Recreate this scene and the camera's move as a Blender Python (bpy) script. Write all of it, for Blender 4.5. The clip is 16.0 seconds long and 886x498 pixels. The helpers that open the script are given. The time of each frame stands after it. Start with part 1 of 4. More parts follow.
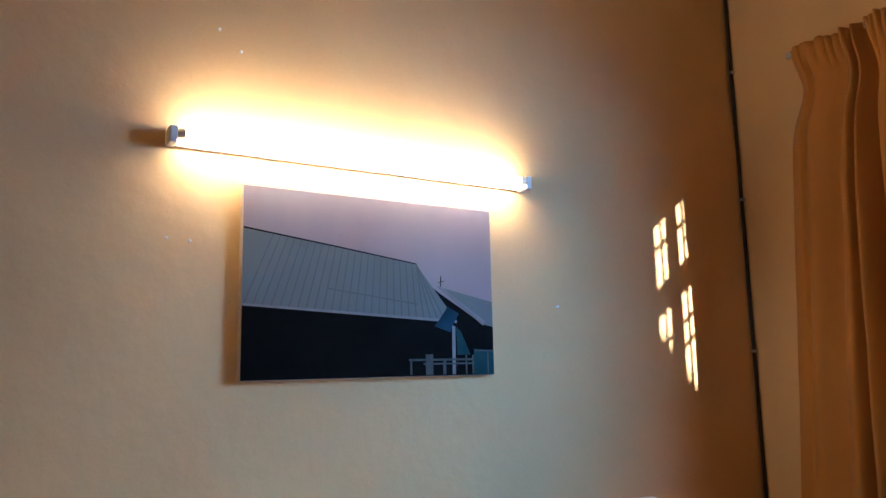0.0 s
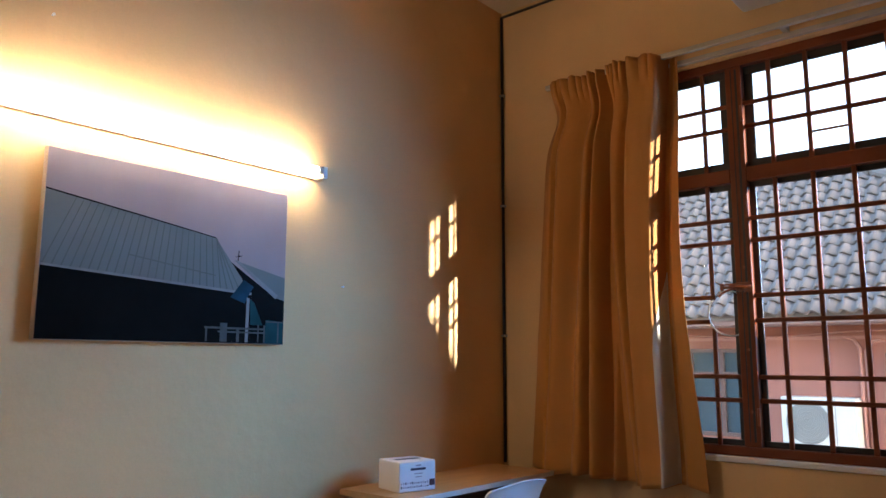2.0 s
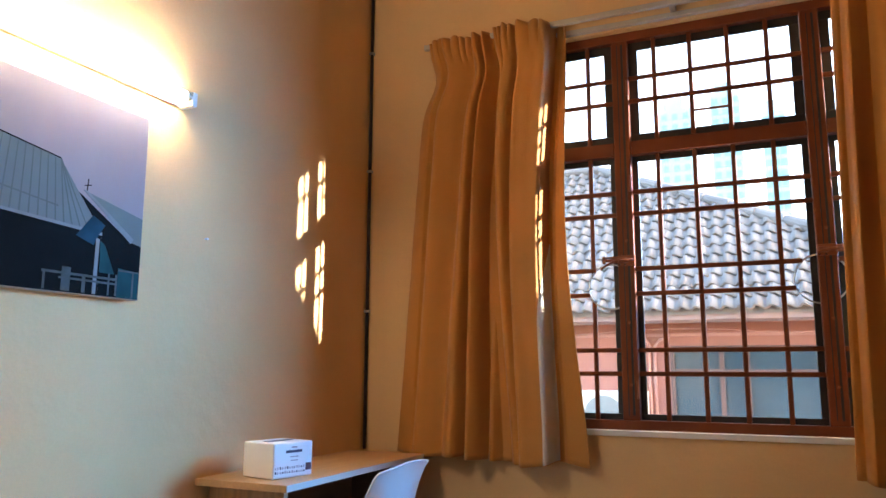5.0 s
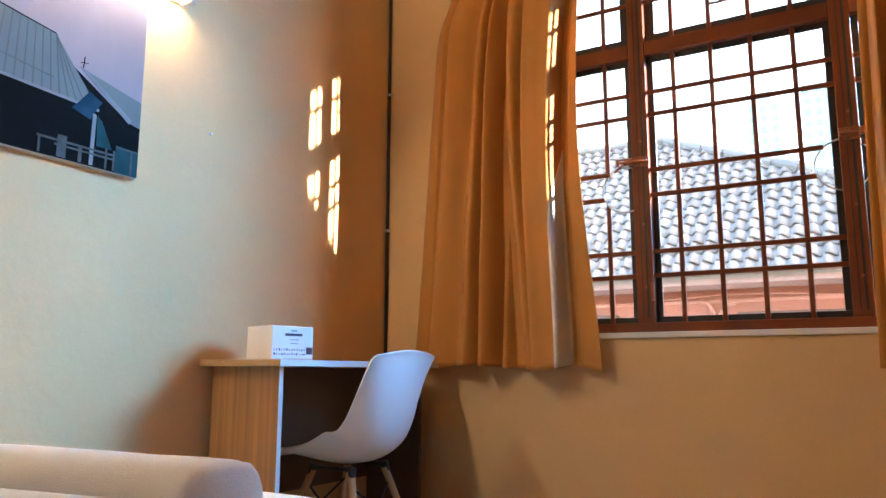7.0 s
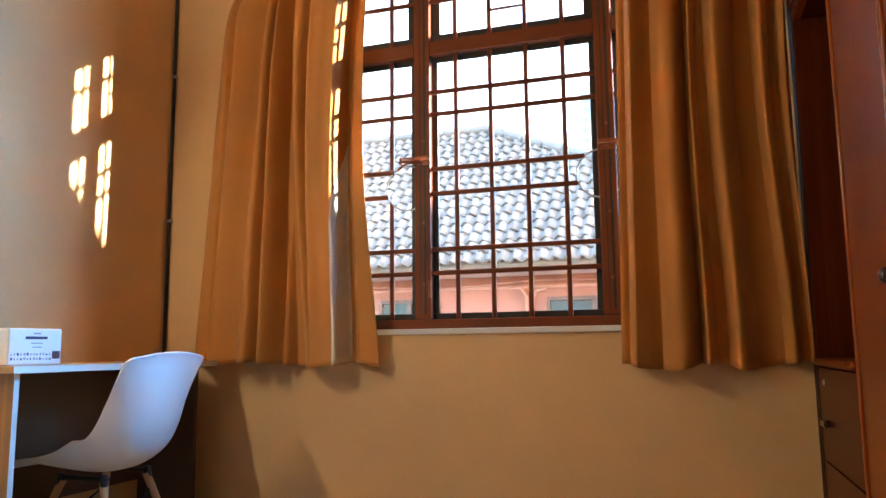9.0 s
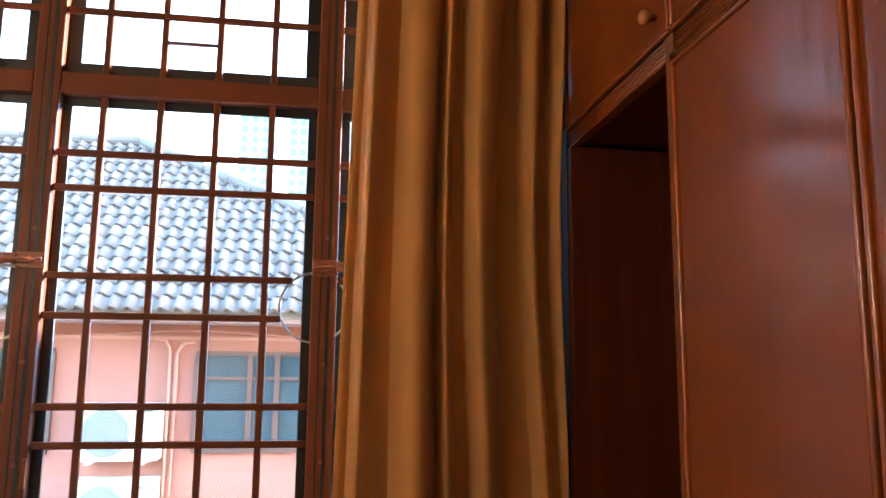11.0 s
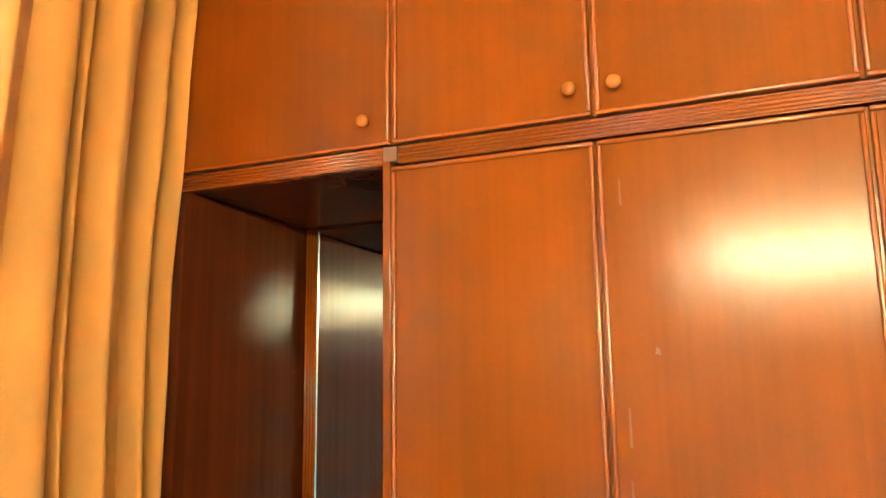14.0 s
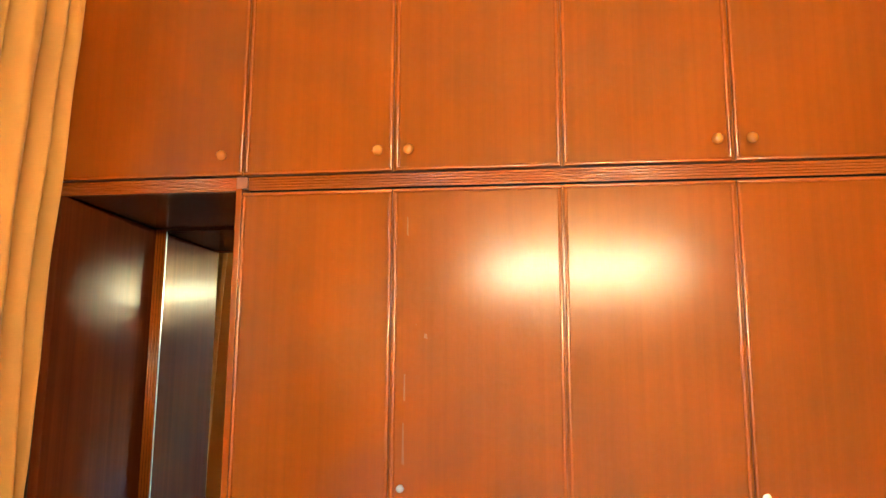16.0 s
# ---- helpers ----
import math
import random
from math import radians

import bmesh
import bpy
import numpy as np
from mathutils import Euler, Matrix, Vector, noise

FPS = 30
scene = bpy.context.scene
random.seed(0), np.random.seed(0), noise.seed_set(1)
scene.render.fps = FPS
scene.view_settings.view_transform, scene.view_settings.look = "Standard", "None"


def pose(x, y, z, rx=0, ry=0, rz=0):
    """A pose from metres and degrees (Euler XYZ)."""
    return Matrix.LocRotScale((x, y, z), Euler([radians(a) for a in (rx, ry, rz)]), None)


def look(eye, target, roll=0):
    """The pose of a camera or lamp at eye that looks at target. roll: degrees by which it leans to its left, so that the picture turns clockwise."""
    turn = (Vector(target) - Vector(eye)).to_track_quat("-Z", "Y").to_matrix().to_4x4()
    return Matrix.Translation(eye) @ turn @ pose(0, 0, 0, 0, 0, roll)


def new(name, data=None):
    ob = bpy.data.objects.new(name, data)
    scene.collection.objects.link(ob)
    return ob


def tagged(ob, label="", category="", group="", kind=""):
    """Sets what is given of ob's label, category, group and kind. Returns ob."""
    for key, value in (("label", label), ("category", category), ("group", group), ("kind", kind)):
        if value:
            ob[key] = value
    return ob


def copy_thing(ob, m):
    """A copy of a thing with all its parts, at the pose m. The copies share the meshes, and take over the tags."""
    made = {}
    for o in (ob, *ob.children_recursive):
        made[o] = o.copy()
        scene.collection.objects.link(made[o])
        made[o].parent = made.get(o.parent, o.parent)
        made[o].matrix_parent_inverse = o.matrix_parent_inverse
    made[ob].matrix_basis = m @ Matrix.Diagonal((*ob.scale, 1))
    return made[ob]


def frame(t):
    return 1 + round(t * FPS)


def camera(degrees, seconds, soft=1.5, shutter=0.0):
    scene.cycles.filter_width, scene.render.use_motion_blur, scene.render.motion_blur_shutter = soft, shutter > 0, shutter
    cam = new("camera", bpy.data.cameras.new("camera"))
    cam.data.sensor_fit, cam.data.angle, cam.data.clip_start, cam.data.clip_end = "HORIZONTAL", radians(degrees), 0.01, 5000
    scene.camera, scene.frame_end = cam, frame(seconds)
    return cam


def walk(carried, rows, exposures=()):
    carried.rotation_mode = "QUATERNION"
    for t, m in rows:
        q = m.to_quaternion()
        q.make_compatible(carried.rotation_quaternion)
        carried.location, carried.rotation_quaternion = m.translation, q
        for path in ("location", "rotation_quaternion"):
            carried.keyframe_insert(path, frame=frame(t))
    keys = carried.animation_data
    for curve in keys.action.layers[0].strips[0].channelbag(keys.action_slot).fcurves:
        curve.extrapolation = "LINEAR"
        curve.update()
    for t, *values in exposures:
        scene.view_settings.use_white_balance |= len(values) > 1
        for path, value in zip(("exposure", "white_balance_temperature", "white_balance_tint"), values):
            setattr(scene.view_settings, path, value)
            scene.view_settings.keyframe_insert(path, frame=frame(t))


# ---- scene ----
cam = camera(61.5, 16.0)
PATH = [
    (0, (2.109, -2.882, 1.339), (0.424, -1.849, 1.649), -1.1),
    (0.5, (2.224, -2.946, 1.318), (0.625, -1.783, 1.623), -0.2),
    (1, (2.304, -2.997, 1.313), (0.777, -1.739, 1.608), 0.2),
    (1.5, (2.324, -3.05, 1.286), (0.895, -1.682, 1.582), 0.1),
    (2, (2.271, -3.119, 1.25), (0.981, -1.62, 1.547), 0.2),
    (2.5, (2.206, -3.158, 1.214), (1.056, -1.55, 1.514), 0.2),
    (3, (2.151, -3.158, 1.205), (1.139, -1.458, 1.499), 0.2),
    (5.5, (1.721, -2.989, 1.013), (0.923, -1.184, 1.335), 0.2),
    (6, (1.808, -2.903, 0.876), (0.921, -1.14, 1.2), -0.1),
    (6.5, (1.904, -2.879, 0.796), (0.925, -1.164, 1.115), 0.2),
    (7, (1.986, -2.879, 0.718), (0.994, -1.174, 1.044), 0.2),
    (7.5, (2.091, -2.874, 0.684), (1.089, -1.175, 1.013), 0.3),
    (8, (2.118, -2.857, 0.683), (1.161, -1.131, 1.005), 0.1),
    (8.5, (2.215, -2.807, 0.681), (1.347, -1.033, 0.996), -0.3),
    (9, (2.215, -2.773, 0.793), (1.598, -0.889, 1.059), -0.6),
    (9.5, (2.1, -2.731, 1.082), (1.892, -0.759, 1.345), -0.6),
    (11.8, (1.90, -1.475, 1.337), (2.47, 0.415, 1.668), 0.6),
    (12, (1.86, -1.369, 1.347), (2.565, 0.474, 1.677), 0.4),
    (12.5, (1.73, -1.253, 1.369), (2.953, 0.296, 1.689), -0.4),
    (13, (1.577, -1.297, 1.36), (3.118, -0.075, 1.725), -0.4),
    (13.5, (1.342, -1.405, 1.36), (3.048, -0.434, 1.741), -0.4),
    (14, (1.064, -1.458, 1.393), (2.893, -0.723, 1.734), -0.8),
    (14.5, (0.827, -1.529, 1.392), (2.702, -0.92, 1.733), 0.2),
    (15, (0.635, -1.59, 1.38), (2.54, -1.074, 1.709), 0.3),
    (15.5, (0.494, -1.672, 1.349), (2.42, -1.241, 1.673), 0.4),
    (16, (0.425, -1.632, 1.335), (2.381, -1.375, 1.661), 0.3),
]
EXPOSURES = [(0, 3.91, 6000, 10), (0.5, 3.61, 6000, 9), (1.5, 3.61, 6000, 10), (2.5, 3.91, 6200, 11), (3, 4.01, 6200, 10), (5.5, 4.69, 6100, 8),
             (6.5, 4.89, 6300, 8), (8.5, 4.98, 6350, 7), (9.0, 4.99, 6250, 5), (9.5, 4.81, 5400, 2), (10, 4.81, 5400, 2), (12, 5.48, 5700, -2),
             (12.5, 5.97, 5300, -13), (13, 6.58, 6250, -12), (13.5, 6.81, 6150, -19), (14.5, 6.98, 5800, -25), (16, 6.86, 6050, -15)]
walk(cam, [(t, look(eye, target, roll)) for t, eye, target, roll in PATH], EXPOSURES)

# main numbers
SKY, SUN, DAY, TUBE_POWER = 0.15, 1.2, 2.7, 6.6
CHX, CHY = -0.062, -0.645
BEDX, BEDY, BEDZ = 1.84, -1.735, 0.492
TOW1, TOW2 = (1.26, -2.16, 4), (1.37, -2.30, 6)
NAILS = ((-1.109, 1.544), (-2.286, 2.275), (-2.479, 1.699), (-2.417, 1.695), (-2.352, 2.332))

# ---- world, sun, large lights ----
world = bpy.data.worlds.new("sky")
scene.world = world
world.use_nodes = True
wn = world.node_tree.nodes
sky = wn.new("ShaderNodeTexSky")
sky.sky_type = "NISHITA"
sky.sun_disc = False
sky.sun_elevation = radians(10.9)
sky.sun_rotation = radians(75)
sky.dust_density = 3.0
wn["Background"].inputs["Strength"].default_value = SKY
world.node_tree.links.new(sky.outputs["Color"], wn["Background"].inputs["Color"])

sun = new("sun", bpy.data.lights.new("sun", "SUN"))
sun.data.energy = SUN
sun.data.angle = radians(0.55)
sun.data.color = (1.0, 0.93, 0.8)
sun.matrix_world = look((10, 2.7, 2.0), (0, 0, 0))

day = new("window_daylight", bpy.data.lights.new("window_daylight", "AREA"))
day.data.shape = "RECTANGLE"
day.data.size, day.data.size_y = 1.3, 1.0
day.data.energy = DAY
day.data.spread = radians(66)
day.data.color = (0.20, 0.57, 1.20)
day.matrix_world = look((2.3, 0.78, 2.1), (1.657, 0.014, 1.86))


# ---- materials ----
def material(name, color, rough=0.5, metal=0.0, vary=0.15, scale=6.0, stretch=(1, 1, 1), bump=0.0, bump_scale=60.0,
             coat=0.0, coat_rough=0.1, spec=0.5, grain=0.0, grain_scale=30.0, emit=0.0, island=0.0, sheen=0.0, rough_vary=0.0, thin=0.0, brushed=0.0, streaks=0.0):
    m = bpy.data.materials.new(name)
    m.use_nodes = True
    n, l = m.node_tree.nodes, m.node_tree.links
    p = n["Principled BSDF"]
    p.inputs["Roughness"].default_value = rough
    p.inputs["Metallic"].default_value = metal
    p.inputs["Coat Weight"].default_value = coat
    p.inputs["Coat Roughness"].default_value = coat_rough
    p.inputs["Specular IOR Level"].default_value = spec
    p.inputs["Sheen Weight"].default_value = sheen
    tc = n.new("ShaderNodeTexCoord")
    mp = n.new("ShaderNodeMapping")
    mp.inputs["Scale"].default_value = stretch
    l.new(tc.outputs["Object"], mp.inputs["Vector"])
    big = n.new("ShaderNodeTexNoise")
    big.inputs["Scale"].default_value = scale
    big.inputs["Detail"].default_value = 5
    l.new(mp.outputs["Vector"], big.inputs["Vector"])
    ramp = n.new("ShaderNodeMapRange")
    ramp.inputs["From Min"].default_value, ramp.inputs["From Max"].default_value = 0.2, 0.8
    ramp.inputs["To Min"].default_value, ramp.inputs["To Max"].default_value = 1 - vary, 1 + vary
    l.new(big.outputs["Fac"], ramp.inputs["Value"])
    value = ramp.outputs["Result"]
    if grain:
        fine = n.new("ShaderNodeTexNoise")
        fine.inputs["Scale"].default_value = grain_scale
        fine.inputs["Detail"].default_value = 8
        fine.inputs["Roughness"].default_value = 0.7
        l.new(mp.outputs["Vector"], fine.inputs["Vector"])
        r2 = n.new("ShaderNodeMapRange")
        r2.inputs["From Min"].default_value, r2.inputs["From Max"].default_value = 0.3, 0.7
        r2.inputs["To Min"].default_value, r2.inputs["To Max"].default_value = 1 - grain, 1 + grain
        l.new(fine.outputs["Fac"], r2.inputs["Value"])
        mul = n.new("ShaderNodeMath")
        mul.operation = "MULTIPLY"
        l.new(value, mul.inputs[0])
        l.new(r2.outputs["Result"], mul.inputs[1])
        value = mul.outputs["Value"]
    if streaks:
        sm = n.new("ShaderNodeMapping")
        sm.inputs["Scale"].default_value = (55, 55, 0.9)
        l.new(tc.outputs["Object"], sm.inputs["Vector"])
        sn = n.new("ShaderNodeTexNoise")
        sn.inputs["Scale"].default_value = 1.0
        sn.inputs["Detail"].default_value = 6
        sn.inputs["Distortion"].default_value = 0.4
        l.new(sm.outputs["Vector"], sn.inputs["Vector"])
        sr = n.new("ShaderNodeMapRange")
        sr.inputs["From Min"].default_value, sr.inputs["From Max"].default_value = 0.25, 0.75
        sr.inputs["To Min"].default_value, sr.inputs["To Max"].default_value = 1 - streaks, 1 + streaks
        l.new(sn.outputs["Fac"], sr.inputs["Value"])
        sx_ = n.new("ShaderNodeMath")
        sx_.operation = "MULTIPLY"
        l.new(value, sx_.inputs[0])
        l.new(sr.outputs["Result"], sx_.inputs[1])
        value = sx_.outputs["Value"]
    if island:
        info = n.new("ShaderNodeObjectInfo")
        r3 = n.new("ShaderNodeMapRange")
        r3.inputs["To Min"].default_value, r3.inputs["To Max"].default_value = 1 - island, 1 + island
        l.new(info.outputs["Random"], r3.inputs["Value"])
        m3 = n.new("ShaderNodeMath")
        m3.operation = "MULTIPLY"
        l.new(value, m3.inputs[0])
        l.new(r3.outputs["Result"], m3.inputs[1])
        value = m3.outputs["Value"]
    mix = n.new("ShaderNodeVectorMath")
    mix.operation = "SCALE"
    mix.inputs[0].default_value = color
    l.new(value, mix.inputs["Scale"])
    l.new(mix.outputs["Vector"], p.inputs["Base Color"])
    if rough_vary:
        rr = n.new("ShaderNodeMapRange")
        rr.inputs["From Min"].default_value, rr.inputs["From Max"].default_value = 0.15, 0.85
        rr.inputs["To Min"].default_value, rr.inputs["To Max"].default_value = rough - rough_vary, rough + rough_vary
        l.new(big.outputs["Fac"], rr.inputs["Value"])
        l.new(rr.outputs["Result"], p.inputs["Roughness"])
    if bump:
        bn = n.new("ShaderNodeTexNoise")
        bn.inputs["Scale"].default_value = bump_scale
        bn.inputs["Detail"].default_value = 4
        l.new(mp.outputs["Vector"], bn.inputs["Vector"])
        b = n.new("ShaderNodeBump")
        b.inputs["Strength"].default_value = bump
        b.inputs["Distance"].default_value = 0.01
        l.new(bn.outputs["Fac"], b.inputs["Height"])
        l.new(b.outputs["Normal"], p.inputs["Normal"])
        if coat:
            l.new(b.outputs["Normal"], p.inputs["Coat Normal"])
    if brushed:
        p.inputs["Anisotropic"].default_value = brushed
        tan = n.new("ShaderNodeCombineXYZ")
        tan.inputs["Y"].default_value = 1.0
        tan.inputs["X"].default_value = 0.6
        l.new(tan.outputs["Vector"], p.inputs["Tangent"])
    if emit:
        p.inputs["Emission Color"].default_value = (*color, 1)
        p.inputs["Emission Strength"].default_value = emit
    if thin:
        tr = n.new("ShaderNodeBsdfTranslucent")
        l.new(mix.outputs["Vector"], tr.inputs["Color"])
        ms = n.new("ShaderNodeMixShader")
        ms.inputs["Fac"].default_value = thin
        l.new(p.outputs["BSDF"], ms.inputs[1])
        l.new(tr.outputs["BSDF"], ms.inputs[2])
        l.new(ms.outputs["Shader"], n["Material Output"].inputs["Surface"])
    return m


WALL = material("wall_paint", (0.70, 0.455, 0.215), 0.75, vary=0.08, scale=2.2, bump=0.4, bump_scale=9, grain=0.03, grain_scale=120)
CEIL = material("ceiling_paint", (0.62, 0.46, 0.28), 0.85, vary=0.04, scale=2)
FLOOR = material("floor_tile", (0.42, 0.29, 0.18), 0.35, vary=0.12, scale=5)
WOOD = material("red_veneer", (0.182, 0.0345, 0.0023), 0.42, vary=0.19, scale=2.6, stretch=(1.4, 1.4, 0.4), bump=0.10, bump_scale=26,
                rough_vary=0.06, spec=0.20, coat=0.42, coat_rough=0.19, streaks=0.07)
WOOD.node_tree.nodes["Principled BSDF"].inputs["Specular Tint"].default_value = (1.0, 0.47, 0.10, 1)
# red veneer again, with the shade in and below the niche put into its colour
WOOD_SHADED = material("shaded_veneer", (0.082, 0.015, 0.004), 0.21, vary=0.15, scale=1.0, stretch=(1.4, 1.4, 0.5), bump=0.012, bump_scale=20,
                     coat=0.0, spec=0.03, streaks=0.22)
MIRROR = bpy.data.materials.new("mirror_silver")
MIRROR.use_nodes = True
mp_ = MIRROR.node_tree.nodes["Principled BSDF"]
mp_.inputs["Base Color"].default_value = (0.82, 0.83, 0.80, 1)
mp_.inputs["Metallic"].default_value, mp_.inputs["Roughness"].default_value = 1.0, 0.015
# near-black wood: the darkness of gaps and recesses is in the colour
CARCASS_SHADED = material("shaded_carcass", (0.03, 0.008, 0.003), 0.6, vary=0.15, scale=3, spec=0.2)
FLUTE = material("fluted_moulding", (0.25, 0.050, 0.005), 0.26, vary=0.12, scale=5, spec=0.7)
KNOB = material("knob_wood", (0.34, 0.10, 0.012), 0.22, vary=0.1, scale=20, coat=0.5, coat_rough=0.05)
DARK_KNOB = material("dark_knob", (0.035, 0.02, 0.015), 0.25, vary=0.1, scale=20, coat=0.6)
OAK = material("oak_laminate", (0.43, 0.20, 0.07), 0.42, vary=0.16, scale=2.5, stretch=(5, 5, 0.5), streaks=0.28, bump=0.02)
OAK_TOP = material("oak_laminate_top", (0.49, 0.27, 0.115), 0.36, vary=0.15, scale=3.5, stretch=(4, 0.4, 4), grain=0.12, grain_scale=20)
EDGE = material("pale_edge_band", (0.62, 0.60, 0.55), 0.4, vary=0.05, scale=10)
EDGE_WOOD = material("bare_wood", (0.15, 0.036, 0.006), 0.5, vary=0.1, scale=20)
# desk panels coloured dark to carry the shadow under the top
INNER_SHADED = material("desk_panel_shaded", (0.10, 0.055, 0.03), 0.5, vary=0.15, scale=5)
FABRIC = material("ochre_curtain", (0.50, 0.206, 0.036), 0.7, vary=0.07, scale=5, bump=0.2, bump_scale=350, grain=0.06, grain_scale=300, sheen=0.1, thin=0.06)
LINING = material("white_lining", (0.64, 0.61, 0.54), 0.8, vary=0.05, scale=6, bump=0.1, bump_scale=300)
TERRY = material("white_towel", (0.80, 0.79, 0.80), 0.95, vary=0.06, scale=14, bump=0.5, bump_scale=520, sheen=0.4, grain=0.05, grain_scale=300)
SHEET = material("white_sheet", (0.80, 0.80, 0.82), 0.85, vary=0.03, scale=6, bump=0.25, bump_scale=14)
WOODBED = material("bed_base", (0.20, 0.10, 0.05), 0.5, vary=0.2, scale=4)
PLASTIC = material("white_plastic", (0.78, 0.80, 0.82), 0.32, vary=0.02, scale=5, spec=0.5)
BEECH = material("beech_leg", (0.55, 0.32, 0.15), 0.45, vary=0.15, scale=6, stretch=(6, 6, 1))
BLACK = material("black_metal", (0.012, 0.012, 0.013), 0.4, vary=0.1, scale=10)
FRAME = material("brown_window_paint", (0.165, 0.040, 0.012), 0.5, vary=0.15, scale=9, bump=0.05, bump_scale=60, spec=0.25)
SASH = material("dark_sash", (0.02, 0.014, 0.012), 0.45, vary=0.15, scale=9)
BRASS = material("painted_brass", (0.24, 0.06, 0.018), 0.36, metal=0.1, vary=0.25, scale=30)
STEEL = material("steel", (0.6, 0.6, 0.6), 0.3, metal=1.0, vary=0.1, scale=30)
RAIL = material("grey_rail", (0.50, 0.46, 0.40), 0.4, metal=0.3, vary=0.08, scale=8)
SILL = material("white_sill", (0.72, 0.70, 0.68), 0.5, vary=0.05, scale=8)
CABLE = material("dark_conduit", (0.025, 0.022, 0.02), 0.5, vary=0.15, scale=15)
TUBE = material("lit_tube", (1.0, 0.82, 0.58), 0.3, vary=0.0, emit=TUBE_POWER)
FIX = material("white_fixture", (0.75, 0.73, 0.70), 0.4, vary=0.03, scale=8)
CARD = material("white_card", (0.78, 0.72, 0.69), 0.6, vary=0.03, scale=12)
CARD_PRINT = material("white_label", (0.82, 0.84, 0.88), 0.55, vary=0.02, scale=12)
INK = material("dark_ink", (0.05, 0.05, 0.09), 0.6, vary=0.05)
INK_PALE = material("grey_ink", (0.42, 0.38, 0.44), 0.6, vary=0.05)
MAROON = material("maroon_ink", (0.07, 0.02, 0.03), 0.6, vary=0.05)
PINK = material("pink_render", (0.36, 0.155, 0.125), 0.85, vary=0.08, scale=1.2, grain=0.04, grain_scale=30)
SOFFIT = material("soffit", (0.30, 0.20, 0.19), 0.85, vary=0.06, scale=2)
TILE = material("roof_tile", (0.165, 0.14, 0.135), 0.6, vary=0.16, scale=2.4, grain=0.10, grain_scale=22, island=0.2, bump=0.2, bump_scale=40)
PIPE = material("pink_pipe", (0.44, 0.22, 0.19), 0.6, vary=0.05)
NFRAME = material("grey_window_frame", (0.11, 0.06, 0.055), 0.5, vary=0.1)
NGLASS = material("dark_window_glass", (0.045, 0.075, 0.10), 0.12, vary=0.2, scale=1.5, spec=0.2)
ACWHITE = material("white_casing", (0.62, 0.62, 0.61), 0.45, vary=0.03, scale=4)
ACGREY = material("grey_grille", (0.22, 0.23, 0.24), 0.5, vary=0.1)
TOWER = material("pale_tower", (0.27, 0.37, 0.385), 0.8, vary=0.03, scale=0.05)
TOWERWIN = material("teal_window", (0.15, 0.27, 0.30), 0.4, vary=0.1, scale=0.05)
GROUND = material("ground", (0.36, 0.34, 0.31), 0.9, vary=0.2, scale=0.3)

GLASS = bpy.data.materials.new("window_glass")
GLASS.use_nodes = True
gn, gl = GLASS.node_tree.nodes, GLASS.node_tree.links
gt = gn.new("ShaderNodeBsdfTransparent")
gg = gn.new("ShaderNodeBsdfGlossy")
gg.inputs["Roughness"].default_value = 0.03
gf = gn.new("ShaderNodeFresnel")
gm = gn.new("ShaderNodeMixShader")
gl.new(gf.outputs["Fac"], gm.inputs["Fac"])
gl.new(gt.outputs["BSDF"], gm.inputs[1])
gl.new(gg.outputs["BSDF"], gm.inputs[2])
gl.new(gm.outputs["Shader"], gn["Material Output"].inputs["Surface"])


# ---- building helpers ----
def thing(name, at, label, category, group="", kind=""):
    ob = new(name)
    ob.location = at
    ob.empty_display_size = 0.05
    return tagged(ob, label, category, group, kind)


def part(name, bm, mat, parent, label="", smooth=False):
    me = bpy.data.meshes.new(name)
    bm.to_mesh(me)
    bm.free()
    me.materials.append(mat)
    if smooth:
        for f in me.polygons:
            f.use_smooth = True
    ob = new(name, me)
    if parent is not None:
        base, o = Vector((0, 0, 0)), parent
        while o is not None:
            base += Vector(o.location)
            o = o.parent
        ob.parent = parent
        ob.location = -base
    if label:
        tagged(ob, label)
    return ob


def box(x0, x1, y0, y1, z0, z1, bevel=0.0, seg=2, bm=None):
    own = bmesh.new()
    bmesh.ops.create_cube(own, size=1, matrix=Matrix.Translation(((x0 + x1) / 2, (y0 + y1) / 2, (z0 + z1) / 2)) @ Matrix.Diagonal((x1 - x0, y1 - y0, z1 - z0, 1)))
    if bevel:
        bmesh.ops.bevel(own, geom=own.edges[:], offset=bevel, segments=seg, affect="EDGES", profile=0.5)
    if bm is None:
        return own
    join(bm, own)
    return bm


def join(bm, other):
    me = bpy.data.meshes.new("tmp")
    other.to_mesh(me)
    other.free()
    bm.from_mesh(me)
    bpy.data.meshes.remove(me)
    return bm


def rod(p, q, r, r2=None, seg=16, bm=None):
    p, q = Vector(p), Vector(q)
    own = bmesh.new()
    m = Matrix.Translation((p + q) / 2) @ (q - p).to_track_quat("Z", "Y").to_matrix().to_4x4()
    bmesh.ops.create_cone(own, cap_ends=True, segments=seg, radius1=r, radius2=r if r2 is None else r2, depth=(q - p).length, matrix=m)
    if bm is None:
        return own
    return join(bm, own)


def lathe(profile, m, seg=20):
    bm = bmesh.new()
    rings = []
    for r, h in profile:
        rings.append([bm.verts.new(m @ Vector((r * math.cos(2 * math.pi * k / seg), r * math.sin(2 * math.pi * k / seg), h))) for k in range(seg)])
    for a, b in zip(rings, rings[1:]):
        for k in range(seg):
            bm.faces.new((a[k], a[(k + 1) % seg], b[(k + 1) % seg], b[k]))
    bm.faces.new(rings[-1])
    bm.faces.new(rings[0][::-1])
    return bm


